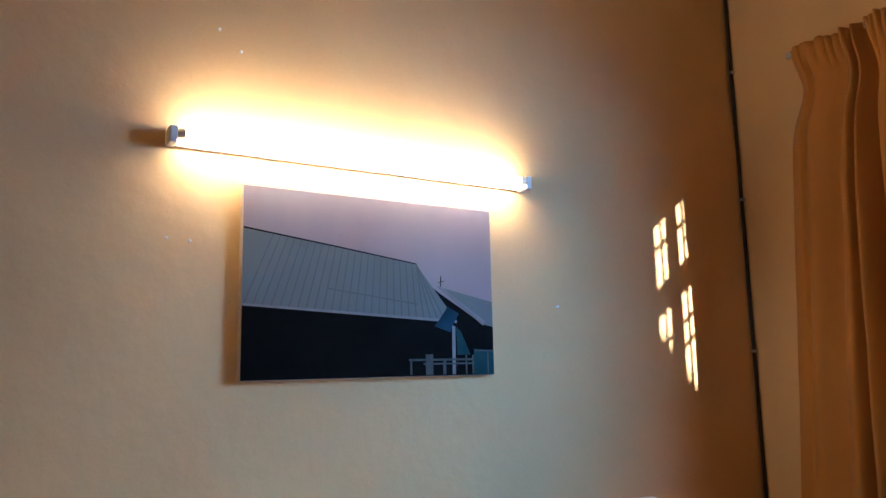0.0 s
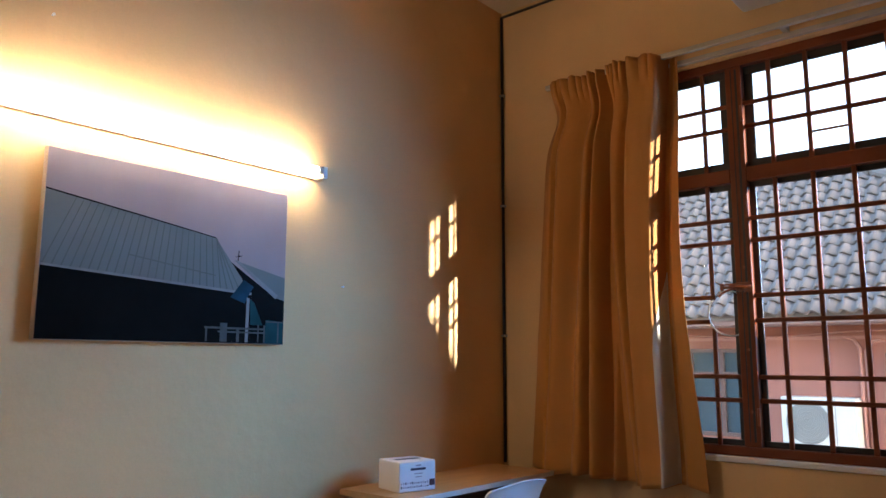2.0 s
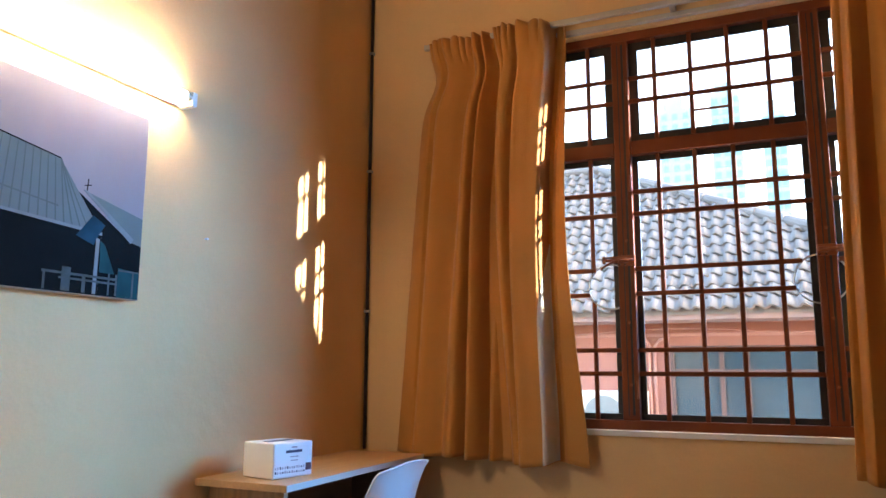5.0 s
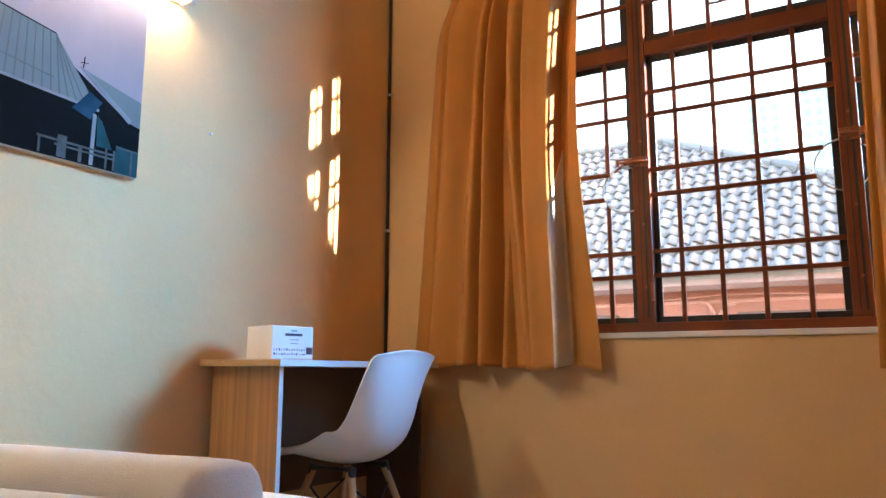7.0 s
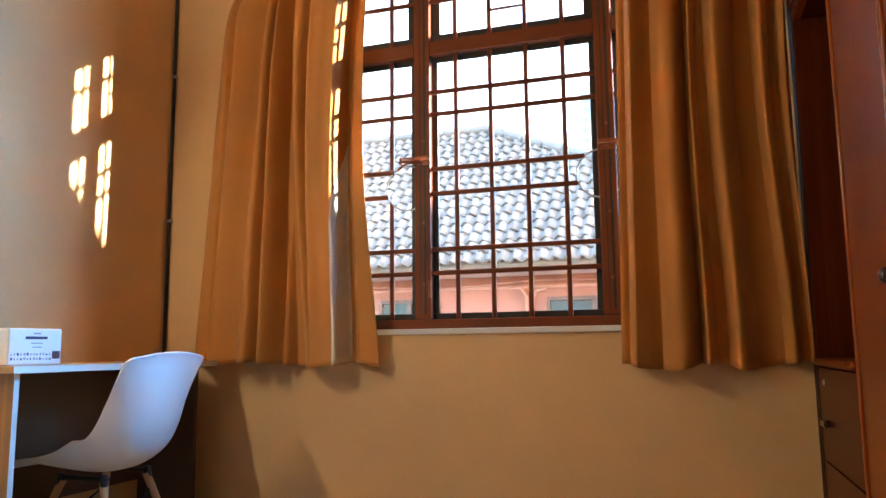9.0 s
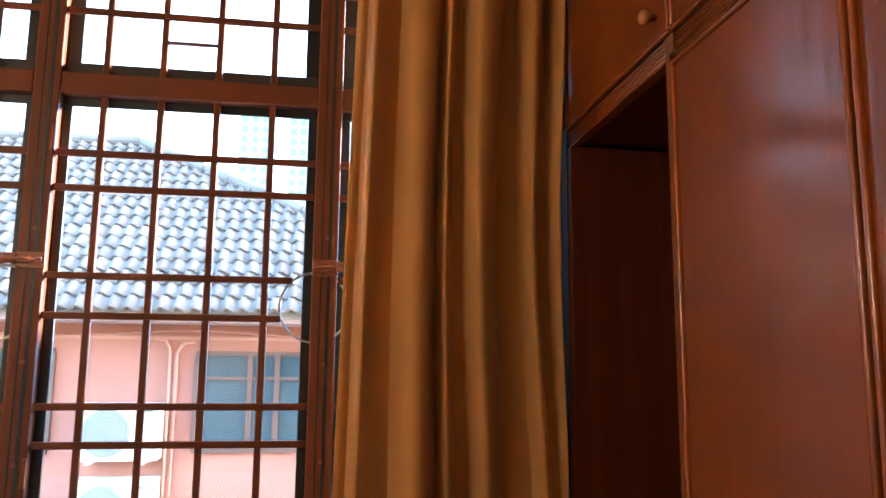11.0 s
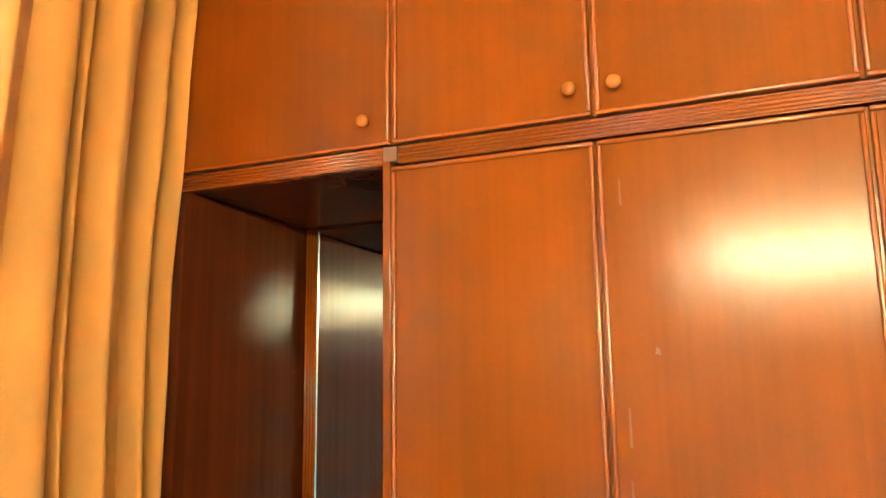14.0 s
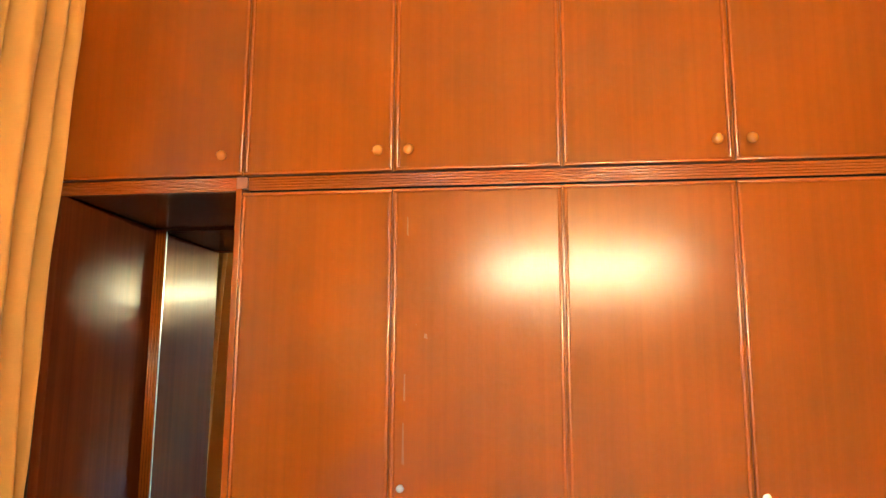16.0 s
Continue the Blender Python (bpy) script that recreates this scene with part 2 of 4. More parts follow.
def sweep(points, r, seg=8, closed=False):
    bm = bmesh.new()
    pts = [Vector(p) for p in points]
    rings = []
    n = len(pts)
    for i, p in enumerate(pts):
        d = (pts[(i + 1) % n] - pts[i - 1]) if closed else (pts[min(i + 1, n - 1)] - pts[max(i - 1, 0)])
        q = d.to_track_quat("Z", "Y").to_matrix()
        rings.append([bm.verts.new(p + q @ Vector((r * math.cos(2 * math.pi * k / seg), r * math.sin(2 * math.pi * k / seg), 0))) for k in range(seg)])
    last = n if closed else n - 1
    for i in range(last):
        a, b = rings[i], rings[(i + 1) % n]
        for k in range(seg):
            bm.faces.new((a[k], a[(k + 1) % seg], b[(k + 1) % seg], b[k]))
    bmesh.ops.recalc_face_normals(bm, faces=bm.faces[:])
    return bm


def prism(points, depth):
    """A flat outline of 3D points, thickened along depth."""
    bm = bmesh.new()
    a = [bm.verts.new(p) for p in points]
    b = [bm.verts.new(Vector(p) + Vector(depth)) for p in points]
    bm.faces.new(a)
    bm.faces.new(b[::-1])
    for i in range(len(a)):
        j = (i + 1) % len(a)
        bm.faces.new((a[i], b[i], b[j], a[j]))
    bmesh.ops.recalc_face_normals(bm, faces=bm.faces[:])
    return bm


# ---- the room ----
XW, YS, ZC = 3.26, -4.3, 3.13
WX0, WX1, WZ0, WZ1 = 0.66, 2.60, 0.868, 2.555


def structure(name, bm, mat, label, category):
    return tagged(part(name, bm, mat, None), label, category, kind="structure")


structure("floor", box(-0.15, XW + 0.15, YS - 0.15, 0.18, -0.12, 0), FLOOR, "plain brown tiled bedroom floor", "floor")
structure("ceiling", box(-0.15, XW + 0.15, YS - 0.15, 0.18, ZC, ZC + 0.12), CEIL, "plain cream painted ceiling", "ceiling")
structure("wall_west", box(-0.15, 0, YS, 0, 0, ZC), WALL, "cream painted plaster wall behind the picture", "wall")
structure("wall_east", box(XW, XW + 0.15, YS, 0, 0, ZC), WALL, "cream painted plaster wall behind the wardrobe", "wall")
structure("wall_south", box(-0.15, XW + 0.15, YS - 0.15, YS, 0, ZC), WALL, "cream painted plaster wall closing the bedroom", "wall")
bm = box(-0.15, WX0, 0, 0.12, 0, ZC)
box(WX1, XW + 0.15, 0, 0.12, 0, ZC, bm=bm)
box(WX0, WX1, 0, 0.12, 0, WZ0, bm=bm)
box(WX0, WX1, 0, 0.12, WZ1, ZC, bm=bm)
structure("wall_north", bm, WALL, "cream painted plaster wall with a wide window opening", "wall")

# ---- window ----
win = thing("window_1", (1.525, 0.05, WZ0), "brown painted casement window with an iron security grille", "window", kind="structure")
ML, MR, TR = 1.212, 1.953, 2.035
FY0, FY1 = 0.03, 0.085
part("window_sill", box(WX0 - 0.02, WX1 + 0.02, -0.012, 0.03, WZ0 - 0.018, WZ0 + 0.004, 0.003), SILL, win, "thin white sill strip")
frame_members = [(WX0, WX1, WZ0 + 0.004, 0.91), (WX0, WX1, 2.515, WZ1), (WX0, WX0 + 0.04, 0.91, 2.515), (WX1 - 0.04, WX1, 0.91, 2.515)]
for x0, x1, z0, z1 in frame_members:
    part("window_frame", box(x0, x1, FY0, FY1, z0, z1, 0.004), FRAME, win)
for xm in (ML, MR):
    m = part("mullion", box(xm - 0.034, xm + 0.034, FY0 - 0.002, FY1, 0.91, 2.515, 0.004), FRAME, win)
    for gx, gw in ((xm - 0.009, 0.0018), (xm + 0.011, 0.0045)):
        part("groove", box(gx - gw, gx + gw, FY0 - 0.0035, FY0 + 0.001, 0.93, 2.5), SASH, m)
for x0, x1 in ((WX0 + 0.04, ML - 0.034), (ML + 0.034, MR - 0.034), (MR + 0.034, WX1 - 0.04)):
    part("transom", box(x0, x1, FY0, FY1, TR - 0.03, TR + 0.03, 0.004), FRAME, win)

def sash(x0, x1, z0, z1, w):
    s = part("sash", bmesh.new(), SASH, win, "dark sash")
    bm = bmesh.new()
    for a in ((x0, x1, z0, z0 + w), (x0, x1, z1 - w, z1), (x0, x0 + w, z0 + w, z1 - w), (x1 - w, x1, z0 + w, z1 - w)):
        box(a[0], a[1], 0.060, 0.070, a[2], a[3], 0.002, bm=bm)
    bm.to_mesh(s.data)
    bm.free()
    g = part("pane", box(x0 + w, x1 - w, 0.064, 0.067, z0 + w, z1 - w), GLASS, s, "clear glass")
    g.visible_shadow = False


for x0, x1 in ((WX0 + 0.0405, ML - 0.0345), (ML + 0.0345, MR - 0.0345), (MR + 0.0345, WX1 - 0.0405)):
    sash(x0, x1, 0.9105, TR - 0.0305, 0.024)
    sash(x0, x1, TR + 0.0305, 2.5145, 0.037)

CIRCLES = ((1.145, 1.45), (1.929, 1.45))
CR = 0.093
GY = 0.045


def clear(x0, x1, z0, z1):
    """The stretches of a straight bar that lie outside the round hand holes."""
    upright = x0 == x1
    cuts = []
    for cx, cz in CIRCLES:
        off = (x0 - cx) if upright else (z0 - cz)
        if abs(off) < CR:
            h = math.sqrt(CR * CR - off * off)
            c = cz if upright else cx
            cuts.append((c - h, c + h))
    a, b = (z0, z1) if upright else (x0, x1)
    out = []
    for c0, c1 in sorted(cuts):
        if c1 <= a or c0 >= b:
            continue
        if c0 > a:
            out.append((a, c0))
        a = c1
    if a < b:
        out.append((a, b))
    return out


def bar(a, b, at, upright, w=0.0092):
    if upright:
        part("grille_bar", box(at - w, at + w, GY - 0.006, GY + 0.006, a, b, 0.0025, 1), FRAME, win)
    else:
        part("grille_bar", box(a, b, GY - 0.009, GY + 0.003, at - w, at + w, 0.0025, 1), FRAME, win)


UPRIGHTS = [(0.785, 0.93, 1.073), (1.355, 1.501, 1.648, 1.796), (2.148, 2.315, 2.46)]
LEVELS = (1.846, 1.752, 1.521, 1.418, 1.189, 1.094)
SPANS = [(WX0 + 0.04, ML - 0.034), (ML + 0.034, MR - 0.034), (MR + 0.034, WX1 - 0.04)]
for (x0, x1), ups in zip(SPANS, UPRIGHTS):
    for x in ups:
        for z0, z1 in ((0.91, TR - 0.03), (TR + 0.03, 2.515)):
            for a, b in clear(x, x, z0, z1):
                bar(a, b, x, True)
    for z in LEVELS + (2.345, 2.243):
        for a, b in clear(x0, x1, z, z):
            bar(a, b, z, False)
for cx, cz in CIRCLES:
    ring = [(cx + CR * math.cos(a), GY - 0.004, cz + CR * math.sin(a)) for a in np.linspace(0, 2 * math.pi, 49)[:-1]]
    part("hand_hole_ring", sweep(ring, 0.0035, 6, True), STEEL, win, "bare steel ring", True)
    part("stay", box(cx - 0.006 + 0.02, cx + 0.006 + 0.02, 0.074, 0.084, cz - 0.085, cz + 0.02, 0.002), BLACK, win, "black casement stay")
# square gap in the upper light of the grille with a black stay
part("grille_bar", box(1.501, 1.648, GY - 0.009, GY + 0.003, 2.165, 2.172), FRAME, win)
part("stay", box(1.56, 1.66, 0.07, 0.085, 2.088, 2.104, 0.003), BLACK, win, "black casement stay")
for lx, sgn in ((ML, -1), (MR, 1)):
    lz = 1.556
    lt = part("latch", box(lx - 0.034, lx + 0.036, FY0 - 0.006, FY0 - 0.001, lz - 0.022, lz + 0.022, 0.002), BRASS, win, "brown painted slide bolt")
    part("keeper", box(lx - 0.030, lx + 0.006, FY0 - 0.017, FY0 - 0.005, lz - 0.009, lz + 0.012, 0.004), BRASS, lt)
    part("keeper", box(lx + sgn * 0.045 - 0.014, lx + sgn * 0.045 + 0.014, FY0 - 0.017, FY0 - 0.004, lz - 0.010, lz + 0.016, 0.003), BRASS, lt)
    part("bolt", rod((lx - sgn * 0.03, FY0 - 0.013, lz + 0.002), (lx + sgn * 0.095, FY0 - 0.013, lz + 0.002), 0.0062, seg=12), BRASS, lt, "", True)
    part("end_bracket", box(lx + sgn * 0.088 - 0.006, lx + sgn * 0.088 + 0.006, FY0 - 0.022, FY0 - 0.004, lz - 0.012, lz + 0.018, 0.002), BRASS, lt)
    part("cover_plate", box(min(lx + sgn * 0.03, lx + sgn * 0.09), max(lx + sgn * 0.03, lx + sgn * 0.09), FY0 - 0.016, FY0 - 0.012, lz + 0.010, lz + 0.017, 0.001), BRASS, lt)
    loop = [(lx + sgn * (0.04 + 0.062 * k / 12), FY0 - 0.018, lz - 0.006 - 0.030 * (k / 12) ** 2) for k in range(13)]
    part("handle", sweep(loop, 0.0048, 8), BRASS, lt, "curved painted handle", True)
    for dx in (-0.026, -0.004):
        part("screw", rod((lx + dx, FY0 - 0.0085, lz - 0.017), (lx + dx, FY0 - 0.005, lz - 0.017), 0.0035, seg=8), SASH, lt)
    for sz in (1.64, 1.30, 1.05):
        part("screw", rod((lx + 0.004, FY0 - 0.005, sz), (lx + 0.004, FY0 - 0.001, sz), 0.006, seg=10), BRASS, win)
for hz in (1.88, 1.03, 2.30):
    part("hinge", rod((ML + 0.03, FY0 - 0.006, hz - 0.035), (ML + 0.03, FY0 - 0.006, hz + 0.035), 0.006, seg=10), BRASS, win)

# ---- curtain rail and curtains ----
rail = thing("curtain_rail", (1.42, -0.07, 2.60), "grey metal curtain rail fixed above the window", "curtain rail")
part("rail", box(0.33, 2.57, -0.085, -0.062, 2.588, 2.612, 0.004), RAIL, rail)
part("cover_strip", box(0.90, 2.56, -0.028, -0.004, 2.560, 2.582, 0.003), RAIL, rail)
for bx_ in (0.42, 1.45, 2.48):
    part("bracket", box(bx_ - 0.012, bx_ + 0.012, -0.064, 0.002, 2.59, 2.625, 0.003), RAIL, rail)


def fold(u, v, grooves, bulge, seed, tail, lead):
    """How far the cloth stands out towards the room, and how far it slides sideways, at u across and v down."""
    out = bulge * (0.70 + 0.10 * math.sin(u * 9 + seed + 1.5 * v) + 0.10 * noise.noise((u * 3 + seed, v * 1.3, 0.5)))
    out *= lead + (1 - lead) * min(1.0, u / 0.09)
    slide = 0.0
    for gt, gb, wd, dp in grooves:
        g = gt + (gb - gt) * v ** 0.8
        w = wd * (0.6 + 0.4 * min(1, v * 1.6))
        d = (u - g) / w
        dip = math.exp(-(abs(d) ** 1.4) * (3.2 if d > 0 else 0.8))
        out -= bulge * dp * dip * (0.6 + 0.4 * min(1, v * 2.5))
        slide += 0.012 * dp * d * math.exp(-d * d)
    if tail:
        e0 = 0.885 - 0.085 * v
        edge = min(max((u - e0) / 0.045, 0.0), 1.0)
        out -= bulge * tail * edge * edge * (3 - 2 * edge)
        lap = min(max((u - e0 - 0.05) / 0.05, 0.0), 1.0)
        out += bulge * tail * 0.22 * lap * lap * (3 - 2 * lap)
    return max(out, -0.012), slide


def spot(u, v, top, low, zt, zb, y0, grooves, bulge, lift, seed, tail, lead, waist):
    out, slide = fold(u, v, grooves, bulge, seed, tail, lead)
    head = max(0.0, 1 - v / 0.065)
    out += head * 0.022 * (abs(math.sin(u * math.pi * 17 + 1.2 * math.sin(u * 21))) - 0.5) + 0.004 * noise.noise((u * 14 + seed, v * 5, 1.7)) + 0.006 * noise.noise((u * 5, v * 7 + seed, 2.1))
    xl = top[0] + (low[0] - top[0]) * v ** 0.95
    xl += waist * math.exp(-((v - 0.10) / 0.06) ** 2)
    xr = top[1] + (low[1] - top[1]) * v ** 2.2 - 0.03 * math.sin(math.pi * v) ** 2
    x = xl + (xr - xl) * u + slide
    z = zt + (zb - zt) * v - 0.010 * abs(math.sin(u * 2 * math.pi * 4.2)) * (1 - v) + (lift[0] * (1 - u) + lift[1] * u) * v
    z += (0.010 * math.sin(u * 13 + seed) - 0.10 * (out - bulge * 0.5)) * v
    return (x, y0 + 0.045 - out, z)


def curtain(name, top, low, zt, zb, y0, grooves, label, bulge=0.09, lift=(0, 0), seed=1, tail=0.0, lead=0.55, waist=0.0):
    root = thing(name, ((low[0] + low[1]) / 2, y0, zb), label, "curtain", "curtains at the window")
    nu, nv = 260, 80
    args = (top, low, zt, zb, y0, grooves, bulge, lift, seed, tail, lead, waist)
    bm = bmesh.new()
    rows = [[bm.verts.new(spot(i / nu, j / nv, *args)) for i in range(nu + 1)] for j in range(nv + 1)]
    for a, b in zip(rows, rows[1:]):
        for i in range(nu):
            bm.faces.new((a[i], a[i + 1], b[i + 1], b[i]))
    ob = part("cloth", bm, FABRIC, root, smooth=True)
    sol = ob.modifiers.new("thickness", "SOLIDIFY")
    sol.thickness = 0.0025
    v = 1 - 0.085 / (zt - zb)
    hem = [Vector(spot(i / 200, v, *args)) + Vector((0, -0.0008, 0)) for i in range(201)]
    part("hem_stitch", sweep(hem, 0.0011, 5), FABRIC, root, smooth=True)
    if tail:
        strip = bmesh.new()
        rows = []
        for j in range(33):
            v = 0.52 + 0.478 * j / 32
            e0 = 0.885 - 0.085 * v
            grow = min(1.0, (v - 0.50) / 0.2)
            rows.append([strip.verts.new(Vector(spot(e0 + 0.044 - 0.050 * grow * (1 - i / 8), v, *args)) + Vector((0.003, -0.0035, 0))) for i in range(9)])
        for a, b in zip(rows, rows[1:]):
            for i in range(8):
                strip.faces.new((a[i], a[i + 1], b[i + 1], b[i]))
        lin = part("lining", strip, LINING, root, "turned edge of white lining", True)
        sol = lin.modifiers.new("thickness", "SOLIDIFY")
        sol.thickness, sol.offset = 0.0015, 0
    return root


curtain("curtain", (0.352, 1.0), (0.205, 1.062), 2.612, 0.720, -0.085,
        ((0.13, 0.10, 0.05, 0.2), (0.34, 0.26, 0.10, 0.5), (0.42, 0.385, 0.03, 0.65), (0.50, 0.595, 0.075, 0.95), (0.58, 0.50, 0.03, 0.35), (0.68, 0.66, 0.03, 0.3)),
        "ochre fabric curtain with pinch pleats, drawn aside", lift=(0.03, 0), seed=3, bulge=0.15, tail=0.8, lead=0.25, waist=0.055)
curtain("curtain", (2.03, 2.597), (1.985, 2.597), 2.612, 0.720, -0.075,
        ((0.05, 0.05, 0.03, 0.3), (0.20, 0.23, 0.10, 0.5), (0.41, 0.44, 0.035, 0.7), (0.50, 0.57, 0.06, 1.15), (0.76, 0.83, 0.085, 1.5), (0.93, 0.985, 0.05, 1.0)),
        "ochre fabric curtain drawn aside against the wardrobe", bulge=0.14, seed=8, lead=0.3)

# ---- indoor air conditioner above the window ----
unit = thing("wall_air_conditioner", (1.70, -0.001, 2.712), "white wall-mounted air conditioner above the window", "air conditioner")
part("casing", box(1.28, 2.12, -0.20, -0.002, 2.725, 3.0, 0.018, 4), ACWHITE, unit, smooth=True)
part("louvre", box(1.31, 2.09, -0.185, -0.085, 2.712, 2.7245, 0.004), ACWHITE, unit, "long white air flap")
part("outlet", box(1.30, 2.10, -0.192, -0.190, 2.745, 2.752), ACGREY, unit)

# ---- tube lamp ----
TY0, TY1, TZ = -2.492, -1.252, 1.985
lamp = thing("tube_lamp", (0.0, (TY0 + TY1) / 2, TZ), "lit white fluorescent tube lamp mounted on the wall", "wall lamp")
part("base_strip", box(0.001, 0.014, TY0, TY1, TZ - 0.0255, TZ - 0.0225, 0.001), FIX, lamp)
for ye, sg in ((TY0, 1), (TY1, -1)):
    h = part("end_holder", box(0.001, 0.066, min(ye, ye + sg * 0.022), max(ye, ye + sg * 0.022), TZ - 0.03, TZ + 0.018, 0.004), FIX, lamp, "white plastic end holder")
    part("cap", rod((0.052, ye + sg * 0.022, TZ), (0.052, ye + sg * 0.044, TZ), 0.0135), STEEL, h, "metal tube cap")
part("tube", rod((0.052, TY0 + 0.044, TZ), (0.052, TY1 - 0.044, TZ), 0.013, seg=20), TUBE, lamp, "glowing glass tube", True)

# ---- picture ----
PY0, PY1, PZ0, PZ1 = -2.278, -1.414, 1.306, 1.868
pic = thing("picture", (0.0, (PY0 + PY1) / 2, PZ0), "frameless canvas photo print of dark tin roofs under a mauve sky", "picture")
part("canvas", box(0.004, 0.030, PY0, PY1, PZ0, PZ1, 0.002), material("canvas_edge", (0.55, 0.42, 0.30), 0.7, vary=0.06), pic, "pale canvas edge")
inks = {
    "sky": material("print_sky", (0.33, 0.27, 0.28), 0.45, vary=0.14, scale=2.2, stretch=(1, 1.6, 0.7), bump=0.04, bump_scale=10),
    "roof": material("print_roof", (0.165, 0.185, 0.18), 0.45, vary=0.16, scale=4),
    "line": material("print_line", (0.125, 0.14, 0.137), 0.34, vary=0.1),
    "dark": material("print_shadow", (0.004, 0.004, 0.004), 0.3, vary=0.5, scale=7),
    "blue": material("print_blue", (0.014, 0.045, 0.075), 0.3, vary=0.5, scale=9),
    "teal": material("print_teal", (0.018, 0.065, 0.075), 0.3, vary=0.4, scale=9),
    "rail": material("print_rail", (0.075, 0.085, 0.085), 0.34, vary=0.4, scale=30),
    "pale": material("print_pale", (0.22, 0.23, 0.235), 0.34, vary=0.15, scale=20),
}

for ink in inks.values():
    ink.node_tree.nodes["Principled BSDF"].inputs["Roughness"].default_value = 0.6
    ink.node_tree.nodes["Principled BSDF"].inputs["Specular IOR Level"].default_value = 0.03


def printed(name, ink, uv, level):
    pts = [(0.0302 + 0.0005 * level, PY0 + (PY1 - PY0) * u, PZ0 + (PZ1 - PZ0) * v) for u, v in uv]
    part(name, prism(pts, (0.0003, 0, 0)), inks[ink], pic)


printed("printed_sky", "sky", [(0.003, 0.003), (0.997, 0.003), (0.997, 0.997), (0.003, 0.997)], 0)
printed("printed_roof", "roof", [(0.004, 0.385), (0.83, 0.315), (0.73, 0.50), (0.655, 0.64), (0.35, 0.705), (0.004, 0.775)], 1)
for k in range(26):
    t0 = k / 26 * 0.80 + 0.006
    lo = 0.385 - 0.085 * t0
    t1 = min(t0 * 0.82 + 0.10, 0.655)
    hi = 0.775 - 0.205 * t1
    printed("printed_rib", "line", [(t0, lo), (t0 + 0.005, lo), (t1 + 0.003, hi), (t1, hi)], 2)
printed("printed_ridge_line", "dark", [(0.004, 0.772), (0.35, 0.702), (0.655, 0.637), (0.655, 0.643), (0.35, 0.709), (0.004, 0.780)], 3)
printed("printed_shade", "dark", [(0.004, 0.004), (0.83, 0.004), (0.83, 0.31), (0.004, 0.38)], 2)
printed("printed_eave_edge", "pale", [(0.004, 0.376), (0.83, 0.306), (0.83, 0.322), (0.004, 0.388)], 4)
printed("printed_far_roof", "roof", [(0.745, 0.515), (0.997, 0.435), (0.997, 0.285), (0.95, 0.30)], 2)
printed("printed_gable_shade", "dark", [(0.73, 0.50), (0.95, 0.30), (0.997, 0.285), (0.997, 0.004), (0.83, 0.004), (0.83, 0.315)], 3)
printed("printed_far_gutter", "pale", [(0.748, 0.517), (0.762, 0.515), (0.962, 0.318), (0.950, 0.292)], 4)
printed("printed_tarpaulin", "blue", [(0.73, 0.285), (0.80, 0.25), (0.815, 0.30), (0.84, 0.36), (0.79, 0.40), (0.75, 0.32)], 5)
printed("printed_tarpaulin", "teal", [(0.825, 0.28), (0.845, 0.26), (0.89, 0.12), (0.83, 0.12)], 5)
printed("printed_container", "teal", [(0.905, 0.004), (0.994, 0.004), (0.994, 0.145), (0.905, 0.155)], 5)
printed("printed_seam", "line", [(0.30, 0.475), (0.66, 0.405), (0.66, 0.412), (0.30, 0.483)], 3)
printed("printed_post", "pale", [(0.806, 0.01), (0.820, 0.01), (0.822, 0.285), (0.808, 0.29)], 6)
printed("printed_crate", "rail", [(0.69, 0.01), (0.722, 0.01), (0.722, 0.125), (0.69, 0.125)], 6)
for u0, u1, v0, v1 in ((0.62, 0.90, 0.088, 0.100), (0.68, 0.90, 0.066, 0.076), (0.625, 0.633, 0.01, 0.09), (0.765, 0.778, 0.01, 0.09), (0.865, 0.872, 0.01, 0.12), (0.895, 0.903, 0.01, 0.12),
                       (0.905, 0.994, 0.140, 0.148), (0.965, 0.972, 0.01, 0.14)):
    printed("printed_rail", "rail", [(u0, v0), (u1, v0), (u1, v1), (u0, v1)], 7)
printed("printed_aerial", "dark", [(0.757, 0.515), (0.761, 0.515), (0.764, 0.575), (0.760, 0.575)], 5)
printed("printed_aerial", "dark", [(0.748, 0.535), (0.776, 0.545), (0.776, 0.549), (0.748, 0.539)], 5)

# ---- conduit in the corner ----
con = thing("conduit", (0.012, -0.012, 0.75), "thin dark cable conduit clipped in the room corner", "conduit")
part("upright", rod((0.012, -0.012, 0.752), (0.012, -0.012, 3.10), 0.008, seg=10), CABLE, con, smooth=True)
part("run", rod((0.012, -0.012, 3.10), (2.58, -0.012, 3.10), 0.007, seg=10), CABLE, con, smooth=True)
for cz in (1.377, 2.052, 2.654):
    part("clip", box(0.001, 0.024, -0.024, -0.001, cz - 0.006, cz + 0.006, 0.002), STEEL, con, "small metal clip")
for ny, nz in NAILS:
    nail = thing("nail", (0.0, ny, nz), "small pale nail stub in the plaster wall", "nail", "nails in the wall")
    part("shank", rod((0.0005, ny, nz), (0.010, ny, nz), 0.003, seg=8), FIX, nail)
    part("head", rod((0.010, ny, nz), (0.013, ny, nz), 0.0045, seg=10), FIX, nail)

